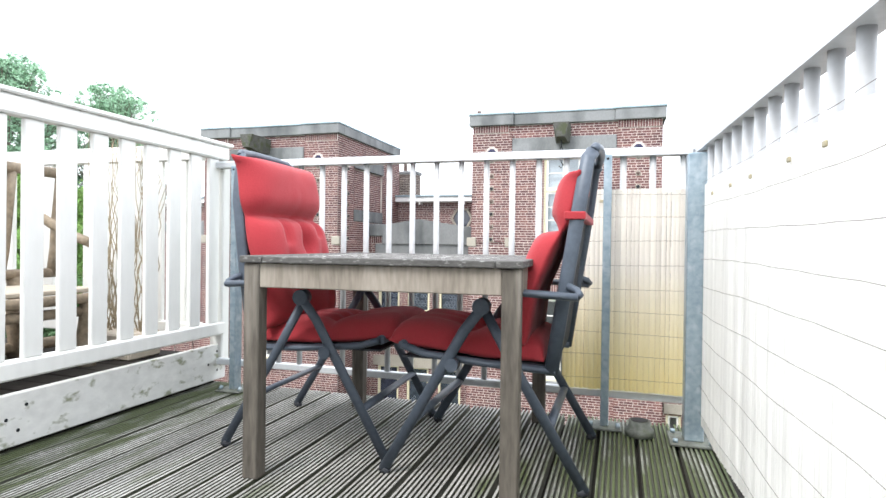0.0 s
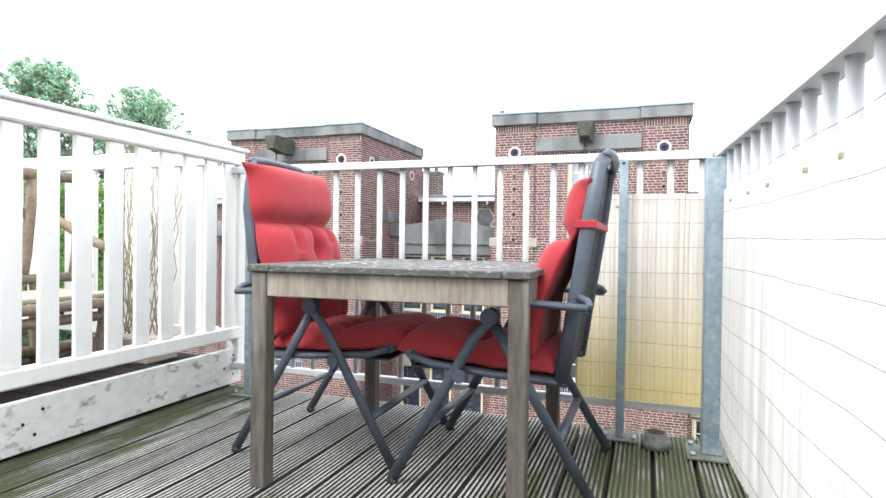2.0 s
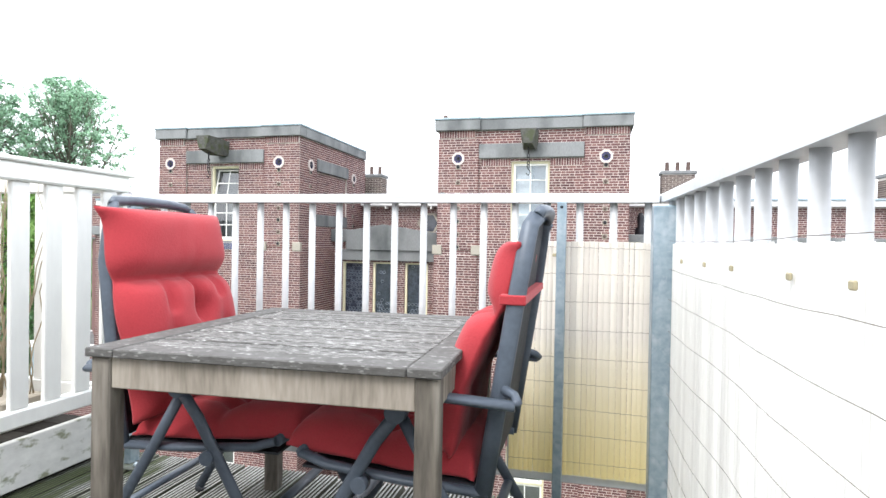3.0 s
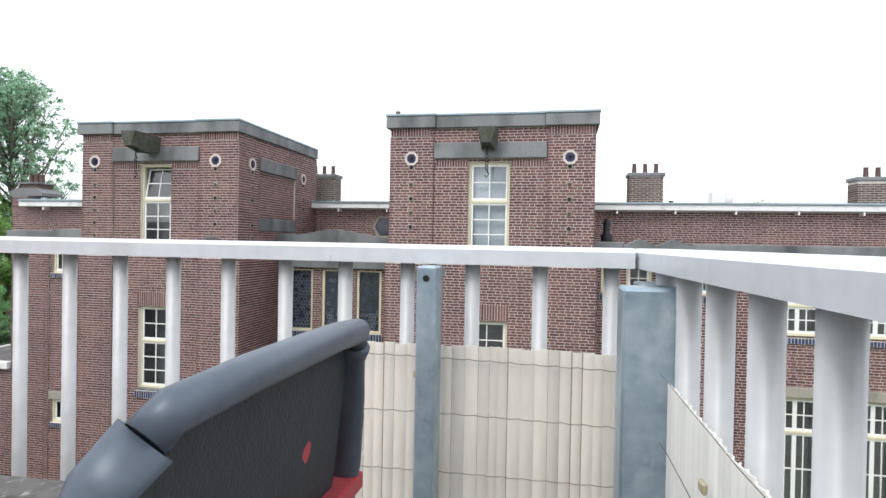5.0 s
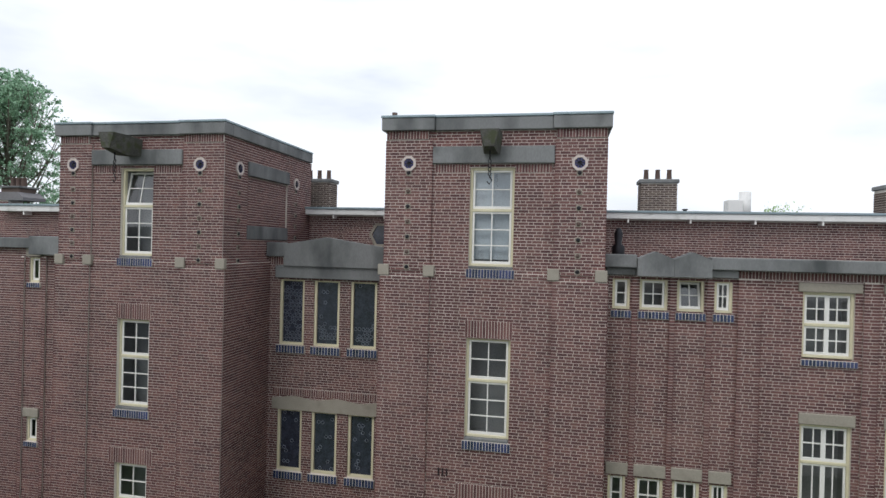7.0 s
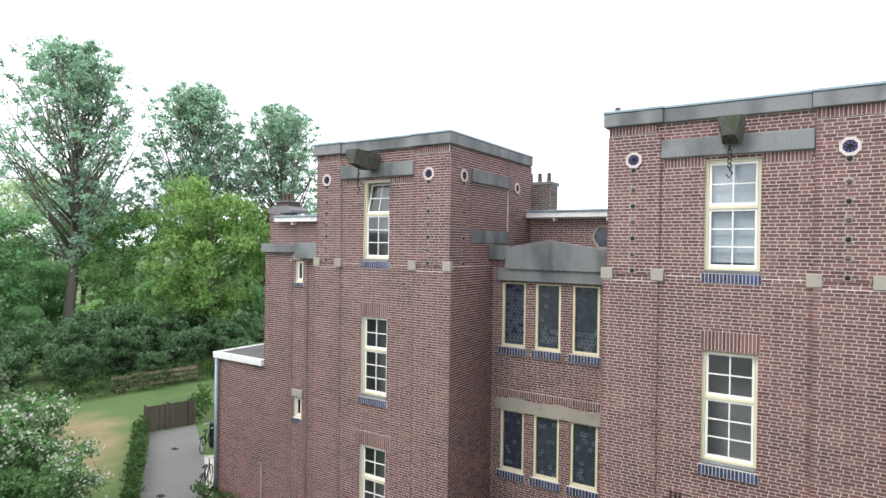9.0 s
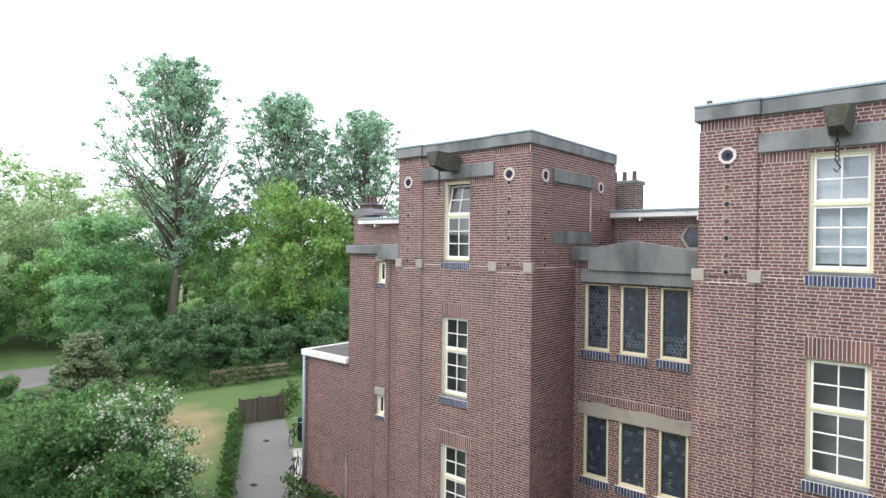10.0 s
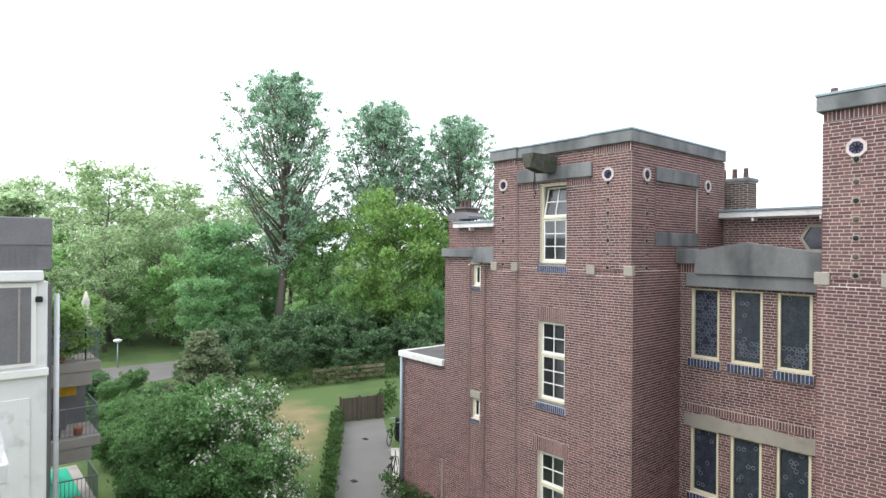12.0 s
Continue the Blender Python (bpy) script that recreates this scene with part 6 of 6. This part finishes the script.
l1, _ = tree("broadleaf_tree", "woodland tree with open crown, its green paled by painted haze", 17, 3.0, 4.6, 46, 56, 0.17, LEAF_PALE, 24, "round", 1.25, 0.26)
put(l1, -63.0, 13.0, 0, 1.0)
protos = {"d": d1, "m": m1, "l": l1}
for k, (kind_, x, y, s) in enumerate((
        ("d", -50, 17.5, 0.74), ("d", -58, 26, 0.8), ("d", -53, 33, 0.72), ("m", -45, 29.0, 0.62), ("d", -48, 37, 0.74), ("m", -57, 17, 0.82), ("m", -61, 21, 0.9),
        ("l", -66, 18, 0.95), ("l", -70, 25, 1.0), ("m", -64, 8, 0.86), ("l", -60, 4, 0.85), ("m", -56, 5.5, 0.62), ("l", -68, 2, 1.0), ("m", -72, 10, 1.0), ("l", -74, 16, 1.1),
        ("l", -78, 6, 1.1), ("m", -80, 22, 1.1), ("l", -82, 32, 1.15), ("m", -66, 36, 0.9), ("d", -60, 44, 0.95), ("m", -54, 48, 0.95), ("d", -44, 46, 0.7), ("l", -58, 0, 0.9),
        ("m", -54, 9.5, 0.5), ("l", -90, 14, 1.2), ("m", -88, 0, 1.2), ("l", -70, -6, 1.0), ("m", -62, -8, 0.9), ("d", -51, 21.5, 0.5), ("m", -46.5, 24.5, 0.42), ("d", -43.5, 33.0, 0.5),
        ("l", -57, 11.5, 0.75), ("m", -59.5, 14, 0.75), ("d", -40.5, 35.0, 0.55), ("l", -49, 3.5, 0.5), ("l", -74, 3, 1.05), ("m", -72, 8.5, 1.0), ("l", -71, 12.5, 1.05), ("l", -76, 19, 1.15), ("l", -73, 21.5, 1.15), ("m", -71, 29, 1.05), ("l", -68, 31, 1.1), ("l", -66, 10.5, 0.8), ("m", -66, 14.5, 0.8), ("l", -61, 9, 0.62), ("l", -62, 17, 0.75), ("l", -84, 26, 1.3), ("l", -86, 9, 1.2))):
    place(protos[kind_], x, y, k * 67, s * (0.775 + 0.08 * math.sin(k * 3.1)))

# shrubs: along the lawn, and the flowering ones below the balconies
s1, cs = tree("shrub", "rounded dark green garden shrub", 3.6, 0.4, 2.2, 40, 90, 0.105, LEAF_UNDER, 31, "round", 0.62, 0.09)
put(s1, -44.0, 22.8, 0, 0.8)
s2, cs2 = tree("shrub", "large loose green shrub", 4.6, 0.5, 2.9, 46, 120, 0.11, LEAF_SHRUB, 32, "round", 0.72, 0.1)
put(s2, -24.5, 8.4, 0, 0.66)
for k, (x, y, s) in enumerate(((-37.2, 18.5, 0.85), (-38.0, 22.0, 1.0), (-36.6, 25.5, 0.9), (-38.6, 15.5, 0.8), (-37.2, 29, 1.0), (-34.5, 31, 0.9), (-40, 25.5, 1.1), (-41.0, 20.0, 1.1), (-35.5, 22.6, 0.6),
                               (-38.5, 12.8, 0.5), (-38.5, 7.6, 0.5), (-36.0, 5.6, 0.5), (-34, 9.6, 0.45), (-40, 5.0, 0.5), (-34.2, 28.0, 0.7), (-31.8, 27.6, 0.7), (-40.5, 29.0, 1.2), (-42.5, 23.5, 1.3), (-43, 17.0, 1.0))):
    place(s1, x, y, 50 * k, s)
for k, (x, y, s) in enumerate(((-27.5, 8.3, 0.66), (-25.5, 7.6, 0.7), (-29.8, 7.6, 0.62), (-32.5, 8.8, 0.6), (-21.8, 7.2, 0.72), (-26.5, 7.0, 0.6), (-23.2, 6.6, 0.6), (-20.5, 6.2, 0.55), (-31, 7.3, 0.7), (-28.6, 6.9, 0.6), (-22.6, 9.5, 0.62), (-33.5, 6.3, 0.55), (-19.0, 7.0, 0.7), (-21.2, 8.2, 0.8), (-31.5, 7.0, 0.62), (-33.6, 8.5, 0.55), (-35.5, 10.4, 0.55), (-37.0, 8.3, 0.62), (-39.5, 9.8, 0.6), (-41, 7.8, 0.6), (-27.0, 6.2, 0.6), (-36.5, 12.4, 0.6))):
    place(s2, x, y, 80 * k + 20, s * (0.72 if x < -25 else 0.95))
h1, ch = tree("shrub", "hawthorn shrub covered in white blossom", 4.4, 0.5, 2.6, 46, 170, 0.085, LEAF_SHRUB, 33, "round", 0.68, 0.1)
rb = np.random.RandomState(5)
bl = [(c[0] * 1.08, c[1] * 1.08, c[2] + 0.12, c[3] * 1.0) for c in ch if c[2] > 0.9 and c[0] + c[1] > 0.2]
q, f = leaf_cloud(rb, bl, 32, 0.08, 0.8)
part("blossom", grown("blossom", (q, f), BLOSSOM), BLOSSOM, h1, "clusters of small white flowers")
put(h1, -19.7, 8.2, 0, 0.84)
place(h1, -17.4, 8.5, 25, 0.76)
c1, _ = tree("conifer_shrub", "brownish green conical conifer", 5.6, 0.3, 2.3, 80, 120, 0.075, LEAF_CONIFER, 41, "cone", 0.36, 0.12)
put(c1, -29.8, 11.1, 0, 1.2, 0.9)
m2, _ = tree("shrub", "yellow green maple shrub in a balcony planter", 2.2, 0.3, 1.3, 24, 70, 0.07, LEAF_BRIGHT, 51, "round", 0.42, 0.04)
m2.matrix_basis = Matrix.Translation((-22.6, 3.95, -2.40)) @ Matrix.Diagonal((1.0, 1.0, 0.85, 1))
rt, _ = tree("shrub", "pale green planting on a roof terrace", 1.0, 0.1, 0.8, 18, 60, 0.06, LEAF_PALE, 52, "round", 0.34, 0.03)
rt.matrix_basis = Matrix.Translation((-16.2, 2.15, 1.93)) @ Matrix.Diagonal((1, 1, 0.5, 1))
bt, _ = tree("bare_tree", "small bare rooftop tree beyond the roofs", 6.0, 2.0, 1.6, 40, 6, 0.08, LEAF_PALE, 61, "round", 0.5, 0.09)
bt.matrix_basis = Matrix.Translation((14.0, 42.0, -1.5)) @ Matrix.Diagonal((1, 1, 1, 1))

# clipped hedge beside the path and along the lawn's end
rh = np.random.RandomState(9)


def hedge(a, b, w, h, label):
    a, b = Vector((*a, 0)), Vector((*b, 0))
    n = int((b - a).length / 0.16)
    side = (b - a).normalized().cross(Vector((0, 0, 1)))
    cc = []
    for i in range(n):
        for j in range(5):
            p = a.lerp(b, i / n) + side * rh.uniform(-w, w) * 0.5
            cc.append((p.x, p.y, GROUND + rh.uniform(0.1, h), 0.22))
    me = grown("hedge", leaf_cloud(rh, cc, 14, 0.06, 0.9), LEAF_HEDGE)
    tagged(new("hedge", me), label, "hedge", kind="stuff")


hedge((-17.2, 10.75), (-26.8, 16.75), 0.5, 0.85, "clipped green hedge beside the path")
hedge((-25.9, 19.0), (-28.5, 21.5), 0.7, 1.3, "clipped green hedge at the end of the path")
hedge((-35.5, 13.0), (-33.6, 27.5), 0.9, 1.2, "rough green hedge at the end of the lawn")
hedge((-17.6, 13.45), (-14.2, 13.55), 0.35, 0.8, "low green planting along the brick wall")

low = thing("garden_fence", "low grey timber fence under the trees", "fence", (-34.9, 19.8, GROUND), 80)
for i in range(4):
    part("fence_post", Shape().box(i * 1.6 - 0.06, i * 1.6 + 0.06, -0.06, 0.06, 0, 1.1, 0.01), GATEWOOD, low)
for i in range(3):
    part("fence_board", Shape().box(-0.2, 5.0, -0.08, -0.055, 0.2 + i * 0.3, 0.42 + i * 0.3, 0.005), LOG, low)

street = thing("street_lamp", "slim grey street lamp by the park road", "lamp", (-49.0, 10.9, GROUND))
part("pole", Shape().tube([(0, 0, 0), (0, 0, 1.9)], [0.06, 0.04], 8), GALV, street)
part("lantern", Shape().tube([(0, 0, 1.9), (0, 0, 2.0), (0, 0, 2.1), (0, 0, 2.16)], [0.10, 0.30, 0.30, 0.1], 12), FASCIA, street)


def bicycle(at, turn):
    b = thing("bicycle", "black city bicycle leaning at the brick wall", "bicycle", (*at, GROUND + 0.036), turn, "parked bicycles")
    for x in (-0.52, 0.52):
        w = part("wheel", Shape().tube([(x + 0.33 * math.cos(k * math.pi / 12), 0, 0.34 + 0.33 * math.sin(k * math.pi / 12)) for k in range(25)], 0.018, 6), IRON, b)
        sp = Shape()
        for k in range(12):
            sp.tube([(x, 0, 0.34), (x + 0.32 * math.cos(k * math.pi / 6), 0, 0.34 + 0.32 * math.sin(k * math.pi / 6))], 0.003, 3)
        part("spokes", sp, GALV, w)
    fr = Shape()
    for p, q in (((-0.52, 0, 0.34), (-0.1, 0, 0.3)), ((-0.1, 0, 0.3), (-0.22, 0, 0.85)), ((-0.52, 0, 0.34), (-0.2, 0, 0.75)), ((-0.1, 0, 0.3), (0.36, 0, 0.72)), ((-0.2, 0, 0.72), (0.35, 0, 0.80)), ((0.52, 0, 0.34), (0.33, 0, 0.98))):
        fr.tube([p, q], 0.018, 6)
    part("frame", fr, IRON, b)
    part("saddle", Shape().box(-0.36, -0.1, -0.07, 0.07, 0.87, 0.93, 0.02), IRON, b)
    part("handlebar", Shape().tube([(0.2, -0.28, 1.02), (0.33, -0.1, 1.04), (0.33, 0.1, 1.04), (0.2, 0.28, 1.02)], 0.014, 6), GALV, b)
    part("luggage_rack", Shape().box(-0.8, -0.4, -0.06, 0.06, 0.70, 0.72), IRON, b)


bicycle((-18.63, 14.51), 130)
bicycle((-22.19, 17.05), 125)
bicycle((-21.4, 17.0), 140)
solid("waste_bin", Shape().box(-22.4, -21.9, 17.3, 17.8, GROUND, GROUND + 1.1, 0.03), IRON, "dark upright waste bin by the fence", "bin")

# ------------------------------------------------------------------ single bricks nearest to the terrace
for wall, p, u, n, single in LATER:
    for s, lo, w in single[:320]:
        o = new("brick", STRETCHER if w > 0.15 else HEADER)
        o.parent = wall
        o.location = (p.x + u.x * s, p.y - 0.0015, lo)
